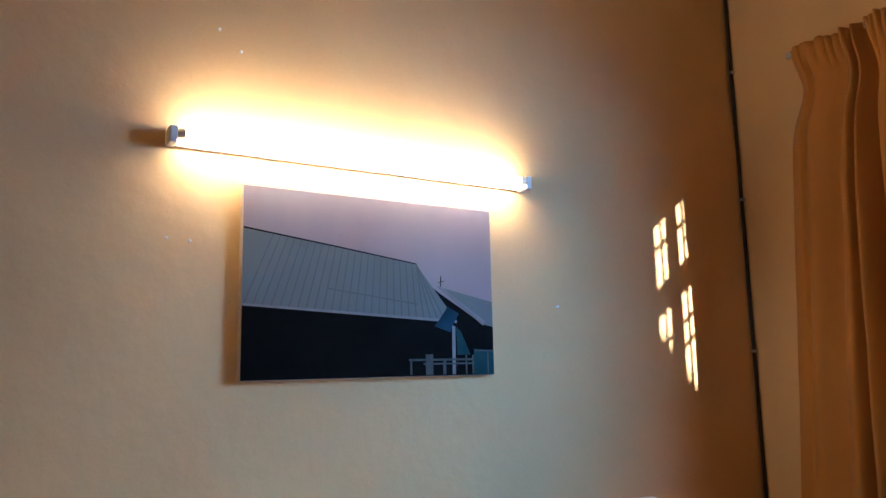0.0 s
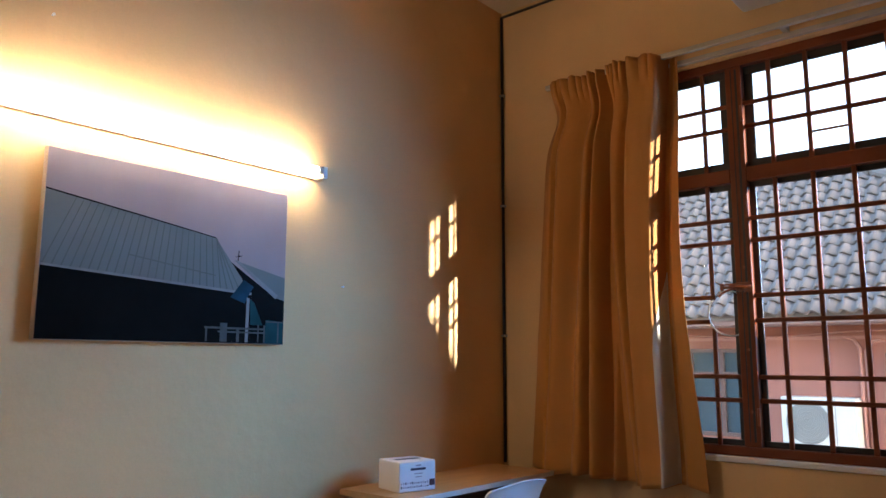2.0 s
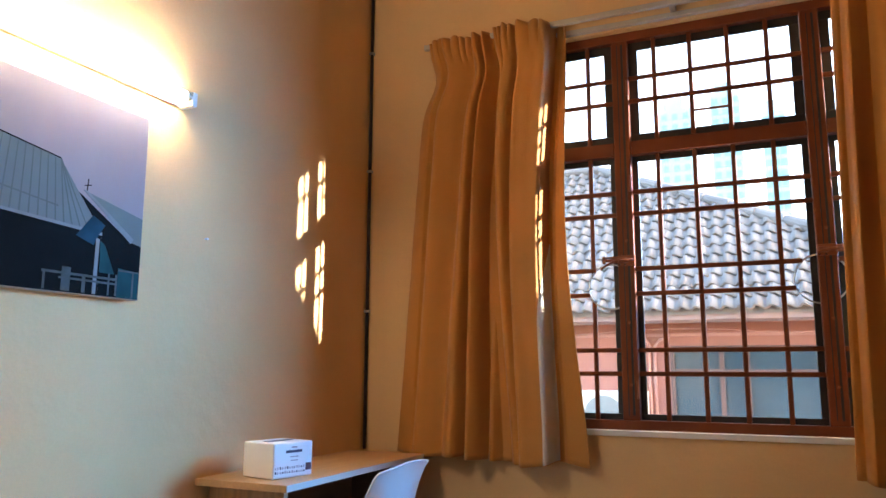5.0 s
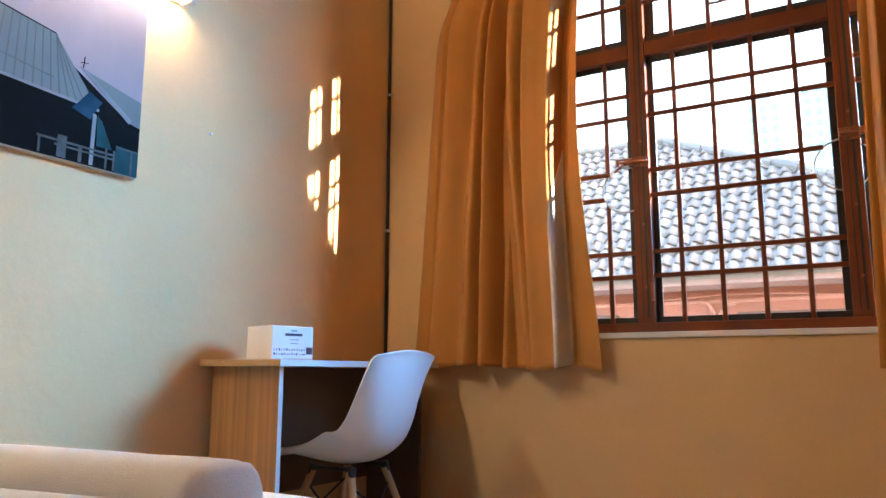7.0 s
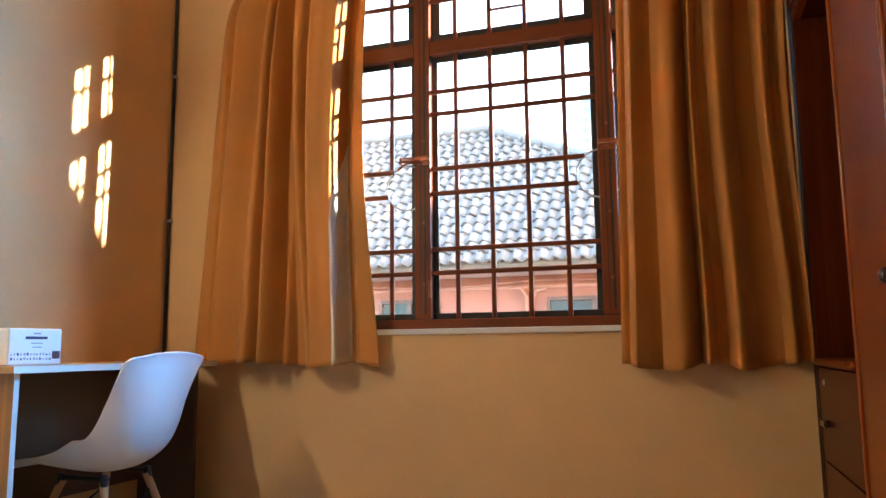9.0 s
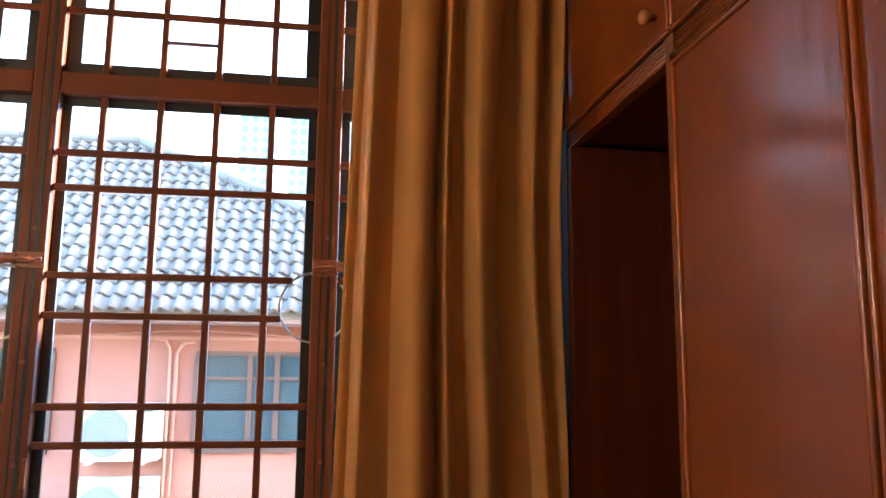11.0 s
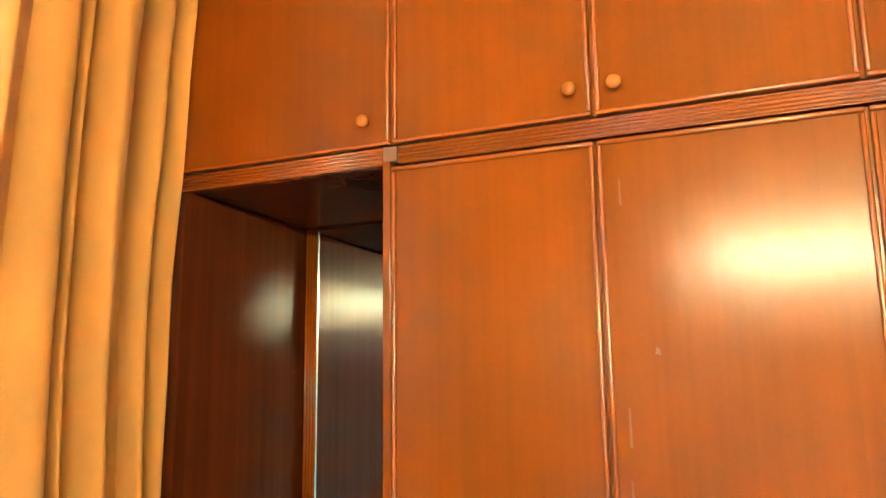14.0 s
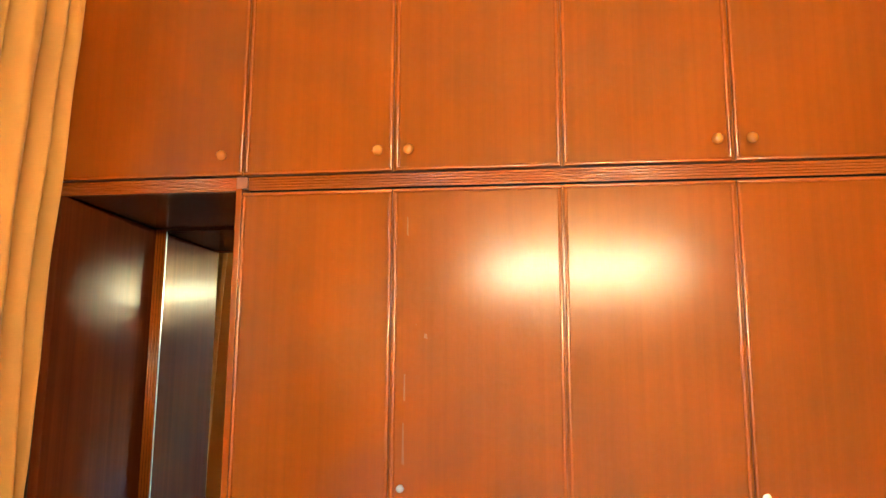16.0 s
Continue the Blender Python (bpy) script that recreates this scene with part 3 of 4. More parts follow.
# ---- desk ----
DX, DY0, DY1, DZ = 0.362, -1.10, -0.12, 0.756
desk = thing("desk", (0.18, -0.58, 0), "narrow oak laminate desk against the wall", "desk")
dt = part("desktop", box(0.004, DX, DY0, DY1, DZ - 0.022, DZ, 0.002), OAK_TOP, desk)
part("edge_band", box(DX, DX + 0.002, DY0 + 0.002, DY1 - 0.002, DZ - 0.021, DZ - 0.001), EDGE, dt, "pale front edge band")
sp = part("side_panel", box(0.035, 0.330, DY0 + 0.035, DY0 + 0.053, 0.0, DZ - 0.022), OAK, desk)
part("edge_band", box(0.330, 0.3315, DY0 + 0.035, DY0 + 0.053, 0.0, DZ - 0.022), EDGE, sp, "pale edge band")
# these two panels have the under-desk shadow in their colour
part("side_panel", box(0.035, 0.300, DY1 - 0.053, DY1 - 0.035, 0.0, DZ - 0.022), INNER_SHADED, desk, "far side panel darkened for under-desk shade")
part("back_panel", box(0.030, 0.046, DY0 + 0.053, DY1 - 0.053, 0.28, DZ - 0.022), INNER_SHADED, desk, "modesty panel darkened for under-desk shade")

# ---- tissue box on the desk ----
BC, BA = Vector((0.205, -0.93, DZ)), radians(-14)
tis = thing("tissue_box", BC, "white cardboard tissue box with printed label", "tissue box")
TB = Matrix.Translation(BC) @ Matrix.Rotation(BA, 4, "Z") @ Matrix.Scale(1.08, 4)


def boxed(x0, x1, y0, y1, z0, z1, bevel=0.0):
    bm = box(x0, x1, y0, y1, z0, z1, bevel)
    bm.transform(TB)
    return bm


part("carton", boxed(-0.07, 0.07, -0.078, 0.078, 0.001, 0.105, 0.004), CARD, tis)
lab = part("label", boxed(0.0703, 0.0709, -0.074, 0.074, 0.006, 0.101), CARD_PRINT, tis, "white printed front")
part("slot", boxed(-0.012, 0.012, -0.05, 0.05, 0.1052, 0.1062), INK, tis, "dark tissue slot")
part("print_line", boxed(0.0712, 0.0716, -0.030, 0.034, 0.074, 0.082), INK, lab)
part("print_line", boxed(0.0712, 0.0716, -0.014, 0.020, 0.061, 0.064), INK_PALE, lab)
part("print_line", boxed(0.0712, 0.0716, -0.010, 0.018, 0.050, 0.053), INK_PALE, lab)
part("print_line", boxed(0.0712, 0.0716, -0.008, 0.014, 0.088, 0.093), INK_PALE, lab)
part("stamp", boxed(0.0712, 0.0718, 0.050, 0.073, 0.018, 0.040), MAROON, lab, "dark maroon stamp")
for k in range(13):
    for r_ in range(2):
        y0 = -0.070 + k * 0.0092
        hgt = 0.004 + 0.004 * random.random()
        part("print_mark", boxed(0.0712, 0.0716, y0, y0 + 0.003 + 0.003 * random.random(), 0.015 + r_ * 0.013, 0.015 + r_ * 0.013 + hgt), INK_PALE if (k + r_) % 3 else INK, lab)

# ---- chair ----
chair = thing("chair", (0.40 + CHX, CHY, 0), "white moulded plastic shell chair with wooden legs", "chair")
PROFILE = [(0.125, 0.418), (0.15, 0.432), (0.20, 0.428), (0.27, 0.412), (0.35, 0.400), (0.42, 0.402), (0.480, 0.422), (0.535, 0.465), (0.570, 0.535), (0.588, 0.615), (0.603, 0.70), (0.618, 0.765), (0.632, 0.792)]


def profile(s):
    s = s * (len(PROFILE) - 1)
    i = min(int(s), len(PROFILE) - 2)
    f = s - i
    p = [PROFILE[min(max(k, 0), len(PROFILE) - 1)] for k in (i - 1, i, i + 1, i + 2)]
    return [0.5 * (2 * p[1][c] + (p[2][c] - p[0][c]) * f + (2 * p[0][c] - 5 * p[1][c] + 4 * p[2][c] - p[3][c]) * f * f + (3 * p[1][c] - p[0][c] - 3 * p[2][c] + p[3][c]) * f ** 3) for c in (0, 1)]


bm = bmesh.new()
rows = []
for j in range(49):
    s = j / 48
    px, pz = profile(s)
    px += CHX
    back = min(max((s - 0.45) / 0.3, 0), 1)
    half = 0.215 - 0.03 * max(0, (0.15 - s) / 0.15) ** 2 - 0.012 * back - 0.022 * max(0, (s - 0.88) / 0.12) ** 2.0
    row = []
    for i in range(33):
        w = i / 16 - 1
        curl = abs(w) ** 2.6
        mid = math.sin(math.pi * min(max((s - 0.08) / 0.84, 0), 1))
        x = px - curl * (0.062 * back * (0.35 + 0.65 * mid))
        z = pz + curl * (0.065 * (1 - back) * mid) - 0.02 * max(0, (s - 0.9) / 0.1) * abs(w) ** 2
        wing = math.exp(-((s - 0.58) / 0.20) ** 2)
        x -= 0.055 * curl * wing
        z += 0.045 * curl * math.exp(-((s - 0.45) / 0.16) ** 2)
        row.append(bm.verts.new((x, CHY + half * w * (1 - 0.04 * curl), z)))
    rows.append(row)
for a, b in zip(rows, rows[1:]):
    for i in range(32):
        bm.faces.new((a[i], a[i + 1], b[i + 1], b[i]))
shell = part("shell", bm, PLASTIC, chair, smooth=True)
sol = shell.modifiers.new("thickness", "SOLIDIFY")
sol.thickness, sol.offset = 0.007, 0
bev = shell.modifiers.new("rim", "BEVEL")
bev.width, bev.segments = 0.002, 2
for sx in (-1, 1):
    for sy in (-1, 1):
        top_ = Vector((0.36 + CHX + sx * 0.085, CHY + sy * 0.10, 0.375))
        foot = Vector((0.36 + CHX + sx * 0.205, CHY + sy * 0.20, 0.0))
        leg = part("leg", rod(top_, foot, 0.0135, 0.009, 14), BEECH, chair, "tapered beech leg", True)
        part("socket", rod(top_ + Vector((0, 0, 0.022)), top_ - (top_ - foot) * 0.06, 0.0125, seg=10), BLACK, leg, "black metal socket")
    part("strut", rod((0.36 + CHX + sx * 0.095, CHY - 0.115, 0.33), (0.36 + CHX + sx * 0.17, CHY + 0.17, 0.13), 0.004, seg=8), BLACK, chair, "black wire strut")
    part("strut", rod((0.36 + CHX + sx * 0.095, CHY + 0.115, 0.33), (0.36 + CHX + sx * 0.17, CHY - 0.17, 0.13), 0.004, seg=8), BLACK, chair, "black wire strut")
    part("mount_bar", box(0.26 + CHX, 0.46 + CHX, CHY + sx * 0.10 - 0.01, CHY + sx * 0.10 + 0.01, 0.378, 0.392, 0.003), BLACK, chair, "black metal mount")

# ---- bed and towels ----
bed = thing("bed", (0.98, -2.72, 0), "low double bed with a smooth white sheet", "bed")
part("bed_base", box(0.09, 1.82, -3.68, -1.80, 0.04, 0.24, 0.01), WOODBED, bed)
for lx in (0.16, 1.74):
    for ly in (-3.6, -1.9):
        part("foot", rod((lx, ly, 0), (lx, ly, 0.045), 0.03), BLACK, bed)
bm = box(0.06, BEDX, -3.72, BEDY, 0.24, BEDZ, 0.045, 5)
bmesh.ops.subdivide_edges(bm, edges=[e for e in bm.edges if e.calc_length() > 0.3], cuts=24, use_grid_fill=True)
for v in bm.verts:
    v.co.z += 0.006 * noise.noise((v.co.x * 3, v.co.y * 3, 0.2)) if v.co.z > 0.4 else 0
part("mattress", bm, SHEET, bed, "white sheeted mattress", True)


def towel(x1, length, y, z0, ry, rz, label, seed, turn=0.0):
    root = thing("rolled_towel", (x1 - length / 2, y, z0), label, "towel", "towels on the bed")
    bm = bmesh.new()
    rings = []
    seg, nx = 72, 40
    for i in range(nx + 1):
        f = i / nx
        e = min(f, 1 - f) * length
        k = 1 - 0.22 * max(0, 1 - e / 0.022) ** 2.4
        ring = []
        for a in range(seg):
            th = 2 * math.pi * a / seg
            c, s = math.cos(th), math.sin(th)
            rr = 1 + 0.035 * noise.noise((f * 4 + seed, c * 1.2, s * 1.2)) - 0.05 * math.exp(-((th - 1.15) / 0.07) ** 2) + 0.02 * math.exp(-((th - 0.98) / 0.1) ** 2)
            px = (abs(c) ** 0.8) * (1 if c > 0 else -1) * ry * k * rr
            pz = (abs(s) ** 0.85) * (1 if s > 0 else -1) * rz * k * rr
            ring.append(bm.verts.new((x1 - length * (1 - f), y + px, z0 + rz + max(pz, -rz * 0.985))))
        rings.append(ring)
    for a, b in zip(rings, rings[1:]):
        for k in range(seg):
            bm.faces.new((a[k], a[(k + 1) % seg], b[(k + 1) % seg], b[k]))
    bm.faces.new(rings[0][::-1])
    bm.faces.new(rings[-1])
    bmesh.ops.recalc_face_normals(bm, faces=bm.faces[:])
    if turn:
        bmesh.ops.rotate(bm, cent=(x1, y, z0), matrix=Matrix.Rotation(radians(turn), 3, "Z"), verts=bm.verts[:])
    part("roll", bm, TERRY, root, smooth=True)


towel(TOW1[0], 0.62, TOW1[1], BEDZ, 0.075, 0.056, "thick rolled white terry towel lying on the bed", 2.0, TOW1[2])
towel(TOW2[0], 0.40, TOW2[1], BEDZ, 0.055, 0.041, "small rolled white terry towel beside a larger one", 6.0, TOW2[2])

# ---- built-in wardrobe ----
FX = 2.60
SEAMS = [-0.711, -1.193, -1.703, -2.196, -2.698, -3.20]
WEND = -3.225
ZN, ZU, MX = 1.894, 1.938, 3.21
robe = thing("wardrobe", (2.9, -1.5, 0), "wall-length glossy reddish wood wardrobe with an open mirrored niche", "wardrobe")
part("end_panel", box(FX + 0.004, MX + 0.02, -0.100, -0.070, 0.0, ZN), WOOD_SHADED, robe, "red end panel darkened for niche shade")
part("filler", box(FX + 0.002, FX + 0.03, -0.0695, -0.012, 0.0, 3.05), CARCASS_SHADED, robe)
part("partition", box(FX + 0.0, XW - 0.01, -0.709, -0.689, 0.0, ZU, 0.002), WOOD, robe)
part("end_panel", box(FX + 0.02, XW - 0.01, WEND, WEND + 0.03, 0.0, 3.10), WOOD, robe)
# carcass blocks coloured near black to give the shade behind the doors
part("carcass_shade", box(FX + 0.03, XW - 0.01, WEND + 0.03, -0.71, 0.06, 1.884), CARCASS_SHADED, robe, "carcass behind the doors, near black for shade")
part("upper_carcass", box(FX + 0.025, XW - 0.01, WEND + 0.03, -0.066, ZU, 3.10), CARCASS_SHADED, robe, "carcass of the upper cupboards, near black for shade")
# niche ceiling takes the darkened veneer, so its shade is in the colour
part("niche_ceiling", box(FX + 0.03, XW - 0.01, -0.689, -0.072, ZN + 0.004, ZU - 0.001), WOOD_SHADED, robe, "niche ceiling darkened for shade")
part("plinth", box(FX + 0.03, FX + 0.05, WEND + 0.03, -0.71, 0.0, 0.06), WOOD_SHADED, robe)
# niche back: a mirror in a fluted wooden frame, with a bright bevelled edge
part("niche_back", box(MX, MX + 0.02, -0.689, -0.1005, 0.74, ZN), CARCASS_SHADED, robe, "niche back, near black for shade")
mf = part("mirror_frame", box(MX - 0.012, MX - 0.0005, -0.1465, -0.1005, 0.752, ZN - 0.001), WOOD_SHADED, robe, "fluted wooden mirror frame")
for k in range(4):
    part("flute", rod((MX - 0.012, -0.107 - k * 0.0112, 0.752), (MX - 0.012, -0.107 - k * 0.0112, ZN - 0.001), 0.0048, seg=10), FLUTE, mf, "", True)
mir = part("mirror", box(MX - 0.010, MX - 0.002, -0.688, -0.147, 0.752, 1.889), MIRROR, robe, "silvered mirror glass")
part("bevelled_edge", box(MX - 0.013, MX - 0.0085, -0.1496, -0.1474, 0.755, 1.885), STEEL, mir, "thin bright mirror edge")
# dressing shelf with a drawer and a cupboard door below
part("shelf", box(FX - 0.012, MX - 0.0005, -0.688, -0.1005, 0.728, 0.752, 0.010, 3), WOOD, robe, "rounded dressing shelf")
dr = part("drawer_front", box(FX + 0.004, FX + 0.022, -0.686, -0.103, 0.435, 0.722, 0.002), WOOD_SHADED, robe, "red drawer front darkened for shade")
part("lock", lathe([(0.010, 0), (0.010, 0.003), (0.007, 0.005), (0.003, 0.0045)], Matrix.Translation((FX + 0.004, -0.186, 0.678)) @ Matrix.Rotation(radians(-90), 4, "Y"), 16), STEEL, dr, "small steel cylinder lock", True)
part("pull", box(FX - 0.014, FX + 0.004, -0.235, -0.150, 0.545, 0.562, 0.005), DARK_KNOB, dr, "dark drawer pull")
part("base_front", box(FX + 0.004, FX + 0.022, -0.686, -0.103, 0.07, 0.429, 0.002), WOOD_SHADED, robe, "red cupboard front darkened for shade")
part("base_carcass", box(FX + 0.026, XW - 0.012, -0.687, -0.102, 0.06, 0.726), CARCASS_SHADED, robe)


def fascia(y0, y1, name="fascia"):
    f = part(name, box(FX + 0.006, FX + 0.03, y0, y1, ZN, ZU - 0.002), FLUTE, robe, "fluted moulding strip")
    for k in range(5):
        z = ZN + 0.006 + k * 0.0086
        part("flute", rod((FX + 0.006, y0, z), (FX + 0.006, y1, z), 0.0036, seg=8), FLUTE, f, "", True)


fascia(-0.689, -0.071)
fascia(WEND + 0.03, -0.728)
part("corner_block", box(FX - 0.002, FX + 0.02, -0.727, -0.690, 1.900, ZU - 0.002, 0.002), EDGE_WOOD, robe, "paler bare wood block")


def door(y0, y1, z0, z1, knob_y=None, knob_z=0, name="door", knob_mat=None, lock=None):
    d = part(name, box(FX + 0.004, FX + 0.022, y1, y0, z0, z1, 0.002), WOOD, robe)
    e = 0.011
    for a in ((y1, y0, z0, z0 + e), (y1, y0, z1 - e, z1), (y1, y1 + e, z0 + e, z1 - e), (y0 - e, y0, z0 + e, z1 - e)):
        part("lipping", box(FX - 0.004, FX + 0.008, a[0], a[1], a[2], a[3], 0.0045, 3), FLUTE, d, smooth=True)
    if knob_y is not None:
        m = Matrix.Translation((FX + 0.004, knob_y, knob_z)) @ Matrix.Rotation(radians(-90), 4, "Y")
        part("knob", lathe([(0.007, 0), (0.007, 0.010), (0.012, 0.014), (0.0165, 0.021), (0.0165, 0.027), (0.012, 0.033), (0.004, 0.0355)], m), knob_mat or KNOB, d, "round turned knob", True)
    if lock:
        m = Matrix.Translation((FX + 0.004, lock[0], lock[1])) @ Matrix.Rotation(radians(-90), 4, "Y")
        part("lock", lathe([(0.011, 0), (0.011, 0.003), (0.008, 0.005), (0.003, 0.0045)], m, 16), STEEL, d, "small steel cylinder lock", True)


g = 0.0045
ups = [-0.066] + SEAMS
for i, (a, b) in enumerate(zip(ups, ups[1:])):
    kn = (b + (0.068 if i == 0 else 0.048)) if i in (0, 1, 3, 5) else (a - 0.048)
    door(a - g, b + g, 1.943, 3.05, kn, 2.005, "upper_door")
lows = [-0.709] + SEAMS[1:]
for i, (a, b) in enumerate(zip(lows, lows[1:])):
    kn = (b + 0.05) if i in (0, 2, 4) else (a - 0.05)
    door(a - g * 0.6, b + g, 0.07, 1.886, kn, 0.925, "lower_door", DARK_KNOB, lock=(a - 0.032, 1.005) if i in (1, 3) else None)
for a in SEAMS:
    part("stile", box(FX + 0.009, FX + 0.0245, a - 0.004, a + 0.004, 1.943, 3.05), WOOD, robe)
    part("stile", box(FX + 0.009, FX + 0.0245, a - 0.004, a + 0.004, 0.07, 1.886), WOOD, robe)
SCUFF = material("pale_scuff", (0.17, 0.04, 0.006), 0.5, vary=0.2, scale=40)
for sy, sz0, sz1, sw in ((-1.232, 1.07, 1.19, 0.0035), (-1.234, 1.25, 1.33, 0.003), (-1.296, 1.43, 1.448, 0.006), (-1.238, 1.74, 1.80, 0.0025), (-1.268, 1.47, 1.475, 0.004)):
    part("scuff", prism([(FX + 0.0035, sy - sw, sz0), (FX + 0.0035, sy + sw, sz0 + 0.004), (FX + 0.0035, sy + sw * 0.6, sz1), (FX + 0.0035, sy - sw * 0.4, sz1 - 0.003)], (0.0004, 0, 0)), SCUFF, robe, "pale scuff mark in the lacquer")
part("cornice", box(FX + 0.0, FX + 0.03, WEND, -0.066, 3.055, 3.10, 0.003), FLUTE, robe)

# ---- outside: ground, neighbour's house, towers ----
structure("ground", box(-600, 600, 0.4, 900, -3.3, -3.2), GROUND, "grey ground far below the window", "ground")
NY, EY, EZ, AX, AY, AZ, CX = 6.0, 5.42, 1.80, -0.55, 8.0, 4.09, 4.15
house = thing("neighbour_house", (0, 8, -3.2), "pink rendered house with a lavender-grey tiled hip roof", "house")
part("wall", box(-9, 3.9, NY, NY + 5, -3.2, 1.86), PINK, house)
part("fascia_board", box(-9.3, CX, EY + 0.03, EY + 0.06, 1.66, 1.80), SOFFIT, house, "grey pink fascia board")
part("soffit", box(-9.3, CX, EY + 0.06, NY + 0.05, 1.655, 1.68), SOFFIT, house, "pale soffit")
part("band", box(-9, 3.9, NY - 0.03, NY + 0.01, 1.50, 1.535), PIPE, house, "thin pink wall band")
rise = (AZ - EZ) / (AY - EY)


def roof_z(y):
    return EZ + (y - EY) * rise


roof = part("roof", prism([(-9.3, EY, EZ - 0.03), (CX, EY, EZ - 0.03), (AX, AY, AZ - 0.03), (-9.3, AY, AZ - 0.03)], (0, 0, -0.06)), TILE, house, "lavender grey clay roof")
back = part("roof_end", prism([(CX, EY, EZ - 0.03), (CX, EY + 5.16, EZ - 0.03), (AX, AY, AZ - 0.03)], (0, 0, -0.05)), TILE, house)
for x0, x1, z0, z1, mids in ((0.68, 2.24, 0.42, 1.345, (1.19, 1.46)), (-1.46, -0.74, 0.42, 1.36, (-1.1,))):
    w = part("window", box(x0, x1, NY - 0.012, NY - 0.004, z0, z1), NGLASS, house, "dark glass window")
    for a in ((x0 - 0.03, x1 + 0.03, z1, z1 + 0.045), (x0 - 0.03, x1 + 0.03, z0 - 0.045, z0), (x0 - 0.045, x0, z0, z1), (x1, x1 + 0.045, z0, z1), (x0, x1, 1.10, 1.13)):
        part("frame", box(a[0], a[1], NY - 0.05, NY + 0.01, a[2], a[3]), NFRAME, w)
    for mx in mids:
        part("mullion", box(mx - 0.025, mx + 0.025, NY - 0.048, NY + 0.005, z0, z1), NFRAME, w)
for px_, top_z in ((0.40, 1.5), (0.46, 1.47)):
    part("pipe", sweep([(px_ + (0.18 if px_ > 0.43 else -0.16), NY - 0.05, top_z + 0.01), (px_ + (0.07 if px_ > 0.43 else -0.06), NY - 0.05, top_z), (px_, NY - 0.05, top_z - 0.1), (px_, NY - 0.05, -3.1)], 0.02, 8), PIPE, house, "thin pink drain pipe", True)
part("cable", sweep([(x, NY - 0.04, 1.56 + 0.03 * math.sin(x * 2.3)) for x in np.linspace(-3, 3.6, 40)], 0.010, 6), PIPE, house, "loose wall cable", True)

ac = thing("air_conditioner", (0.0, NY - 0.16, 0.33), "white outdoor air conditioner unit on the pink wall", "air conditioner")
body = part("casing", box(-0.375, 0.375, NY - 0.30, NY - 0.02, 0.335, 0.875, 0.012), ACWHITE, ac)
mfan = Matrix.Translation((-0.10, NY - 0.302, 0.60)) @ Matrix.Rotation(radians(90), 4, "X")
part("fan_recess", lathe([(0.225, 0), (0.225, 0.006), (0.21, 0.008)], mfan, 36), ACGREY, body, "dark round fan grille")
for k in range(1, 6):
    rr = 0.04 * k
    part("grille_ring", sweep([(-0.10 + rr * math.cos(a), NY - 0.313, 0.60 + rr * math.sin(a)) for a in np.linspace(0, 2 * math.pi, 33)[:-1]], 0.0035, 5, True), ACGREY, body, "", True)
part("panel_line", box(0.17, 0.176, NY - 0.303, NY - 0.298, 0.35, 0.86), ACGREY, body)
part("badge", box(0.22, 0.32, NY - 0.304, NY - 0.299, 0.79, 0.815), ACGREY, body, "small oval badge")
for bx_ in (-0.25, 0.25):
    part("bracket", box(bx_ - 0.02, bx_ + 0.02, NY - 0.32, NY, 0.305, 0.335), ACWHITE, ac)

copy_thing(ac, Matrix.Translation((0.0, NY - 0.16, 0.33 - 0.71)))
SPREAD = 363.0
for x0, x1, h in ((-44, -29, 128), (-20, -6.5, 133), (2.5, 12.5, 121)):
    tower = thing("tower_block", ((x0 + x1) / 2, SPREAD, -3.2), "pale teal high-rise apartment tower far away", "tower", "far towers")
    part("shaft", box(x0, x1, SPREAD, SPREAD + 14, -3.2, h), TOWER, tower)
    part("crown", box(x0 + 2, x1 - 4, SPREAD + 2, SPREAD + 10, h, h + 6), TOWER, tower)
    n = 3
    wm = None
    for f in range(16):
        z = h - 4 - f * 5.2
        for k in range(n):
            cx = x0 + (k + 0.5) * (x1 - x0) / n
            if wm is None:
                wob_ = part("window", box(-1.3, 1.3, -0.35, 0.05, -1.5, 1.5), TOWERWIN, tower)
                wm = wob_.data
            else:
                wob_ = new("window", wm)
                wob_.parent = tower
            wob_.location = Vector((cx, SPREAD - 0.05, z)) - Vector(tower.location)

# unseen blocker, its top sloped to trim the sun patches on the west wall
structure("sun_blocker_wall", prism([(6.0, 0.4, -3.2), (6.0, 2.6, -3.2), (6.0, 2.6, 0.75), (6.0, 1.20, 2.486), (6.0, 1.11, 2.60), (6.0, 1.02, 2.68), (6.0, 0.8, 2.9), (6.0, 0.4, 2.9)], (0.15, 0, 0)), PINK,
          "unseen wall with a sloping top, added to cut the sun", "wall")
# unseen overhang, added to block the sun above the upper grille level
structure("eave", box(-0.6, 9.0, 0.18, 1.30, 3.27, 3.38), SOFFIT, "unseen eave added to cut the upper sun patches", "eave")

# roof tiles: S-shaped clay tiles in courses
TW, TL = 0.150, 0.208
slope = math.hypot(AY - EY, AZ - EZ)
ang = math.atan2(AZ - EZ, AY - EY)


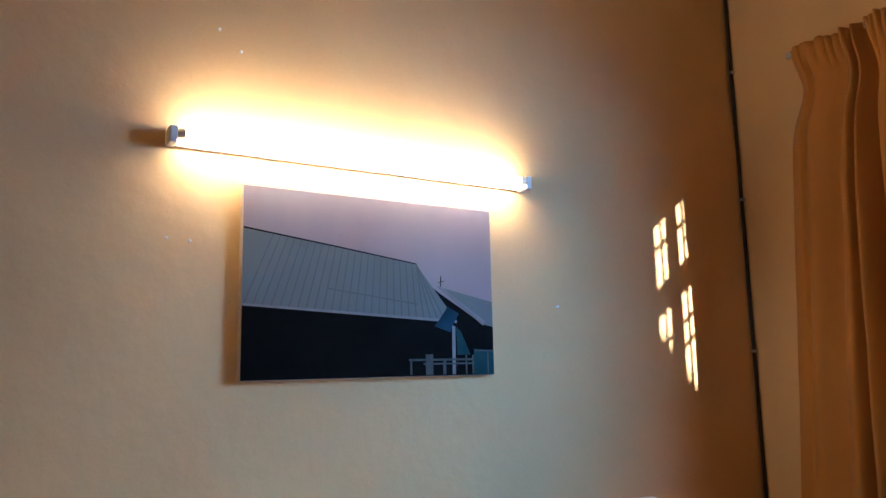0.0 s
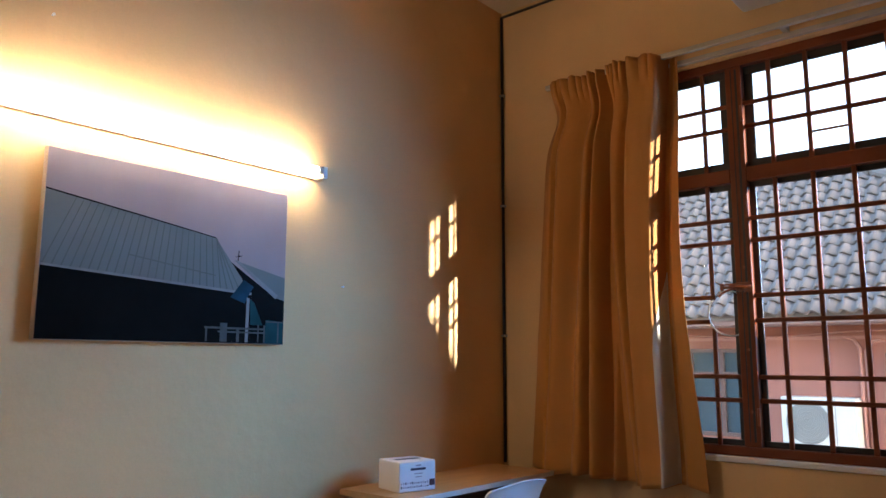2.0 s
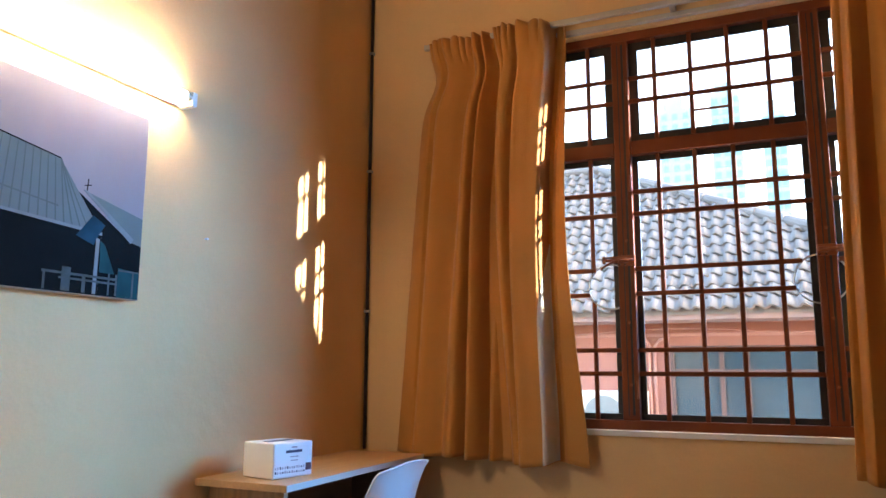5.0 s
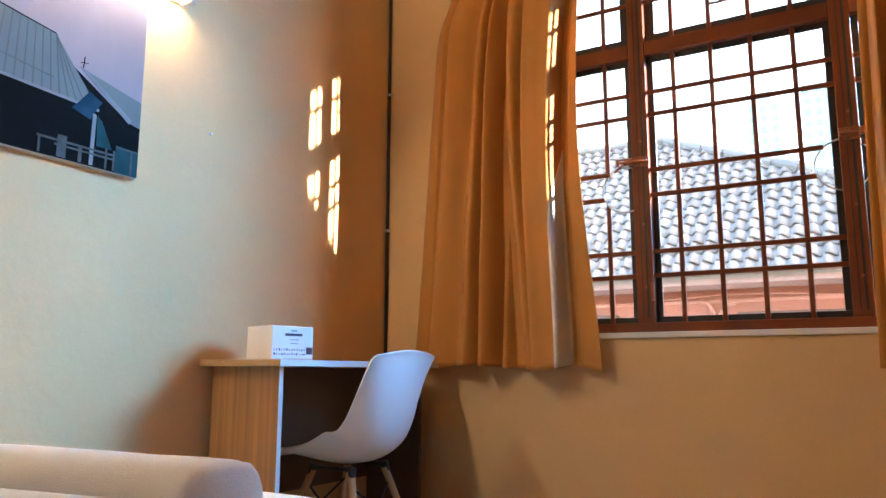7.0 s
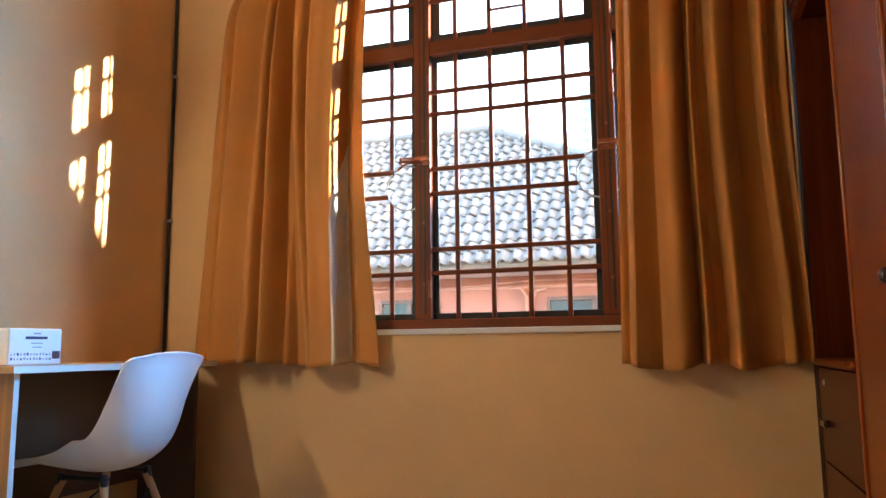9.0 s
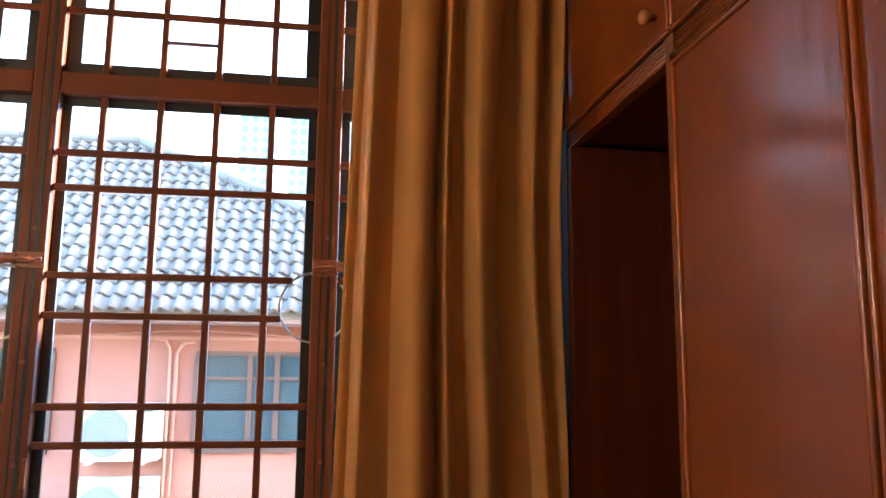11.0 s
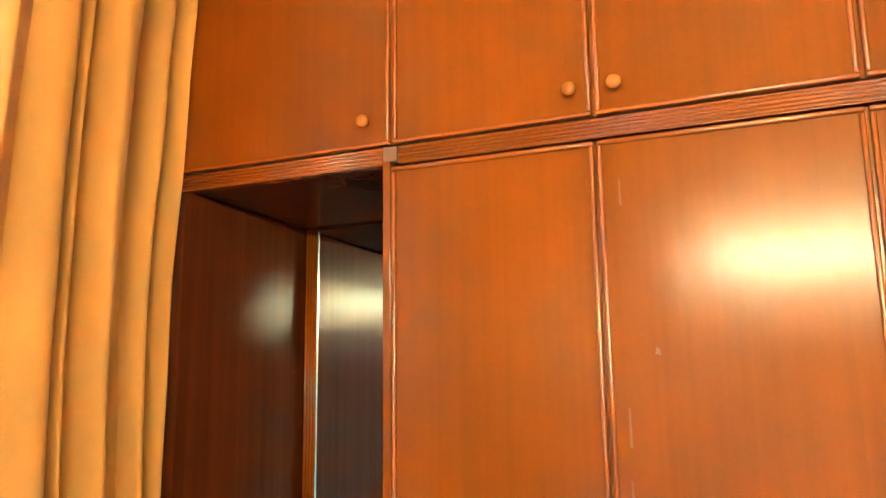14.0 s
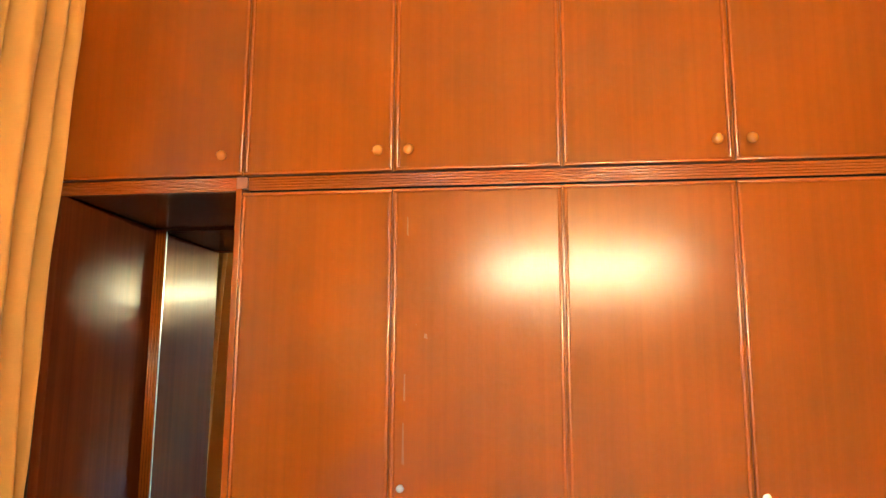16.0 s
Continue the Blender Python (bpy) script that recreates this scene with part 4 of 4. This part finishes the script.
def tile_mesh():
    bm = bmesh.new()
    cols = 9
    lowr, upr, lowb = [], [], []
    for i in range(cols):
        u = i / (cols - 1)
        h = 0.014 + 0.023 * math.sin(2 * math.pi * u + 0.4)
        lowr.append(bm.verts.new(((u - 0.5) * (TW + 0.02), 0, h + 0.024)))
        upr.append(bm.verts.new(((u - 0.5) * (TW + 0.02), TL + 0.03, h)))
        lowb.append(bm.verts.new(((u - 0.5) * (TW + 0.02), 0.002, h + 0.002)))
    for i in range(cols - 1):
        bm.faces.new((lowr[i], lowr[i + 1], upr[i + 1], upr[i]))
        bm.faces.new((lowb[i], lowb[i + 1], lowr[i + 1], lowr[i]))
    me = bpy.data.meshes.new("tile")
    bm.to_mesh(me)
    bm.free()
    me.materials.append(TILE)
    for f in me.polygons:
        f.use_smooth = f.index % 2 == 0
    return me


TM = tile_mesh()
rest = bmesh.new()
singles = 0
base = Vector(house.location)
turn = Matrix.Rotation(ang, 4, "X")
for r_ in range(int(slope / TL) + 1):
    y = EY - 0.06 + r_ * TL * math.cos(ang)
    z = roof_z(y) + 0.0
    frac = (y - EY) / (AY - EY)
    xr = CX + (AX - CX) * max(frac, 0)
    k0, k1 = int(-8.8 / TW), int((xr - 0.1) / TW)
    for k in range(k0, k1 + 1):
        x = k * TW + (0.02 if r_ % 2 else 0)
        if -2.7 < x < 3.6 and singles < 290:
            ob = new("tile", TM)
            ob.parent = roof
            ob.matrix_basis = Matrix.Translation((x, y, z)) @ turn @ Matrix.Rotation(random.uniform(-0.008, 0.008), 4, "Y")
            singles += 1
        elif x > -7:
            start = len(rest.verts)
            rest.from_mesh(TM)
            rest.verts.ensure_lookup_table()
            bmesh.ops.transform(rest, matrix=Matrix.Translation((x, y, z)) @ turn, verts=rest.verts[start:])
tagged(part("tile_field", rest, TILE, roof), kind="stuff")
hip = [Vector((CX + (AX - CX) * f, EY + (AY - EY) * f, EZ + (AZ - EZ) * f + 0.03)) for f in np.linspace(0, 1, 16)]
for a, b in zip(hip, hip[1:]):
    part("ridge_tile", rod(a, b + (b - a) * 0.08, 0.085, 0.07, 12), TILE, house)
xr = AX
while xr > -6:
    part("ridge_tile", rod((xr, AY, AZ + 0.03), (xr - 0.40, AY, AZ + 0.03), 0.085, 0.07, 12), TILE, house)
    xr -= 0.37
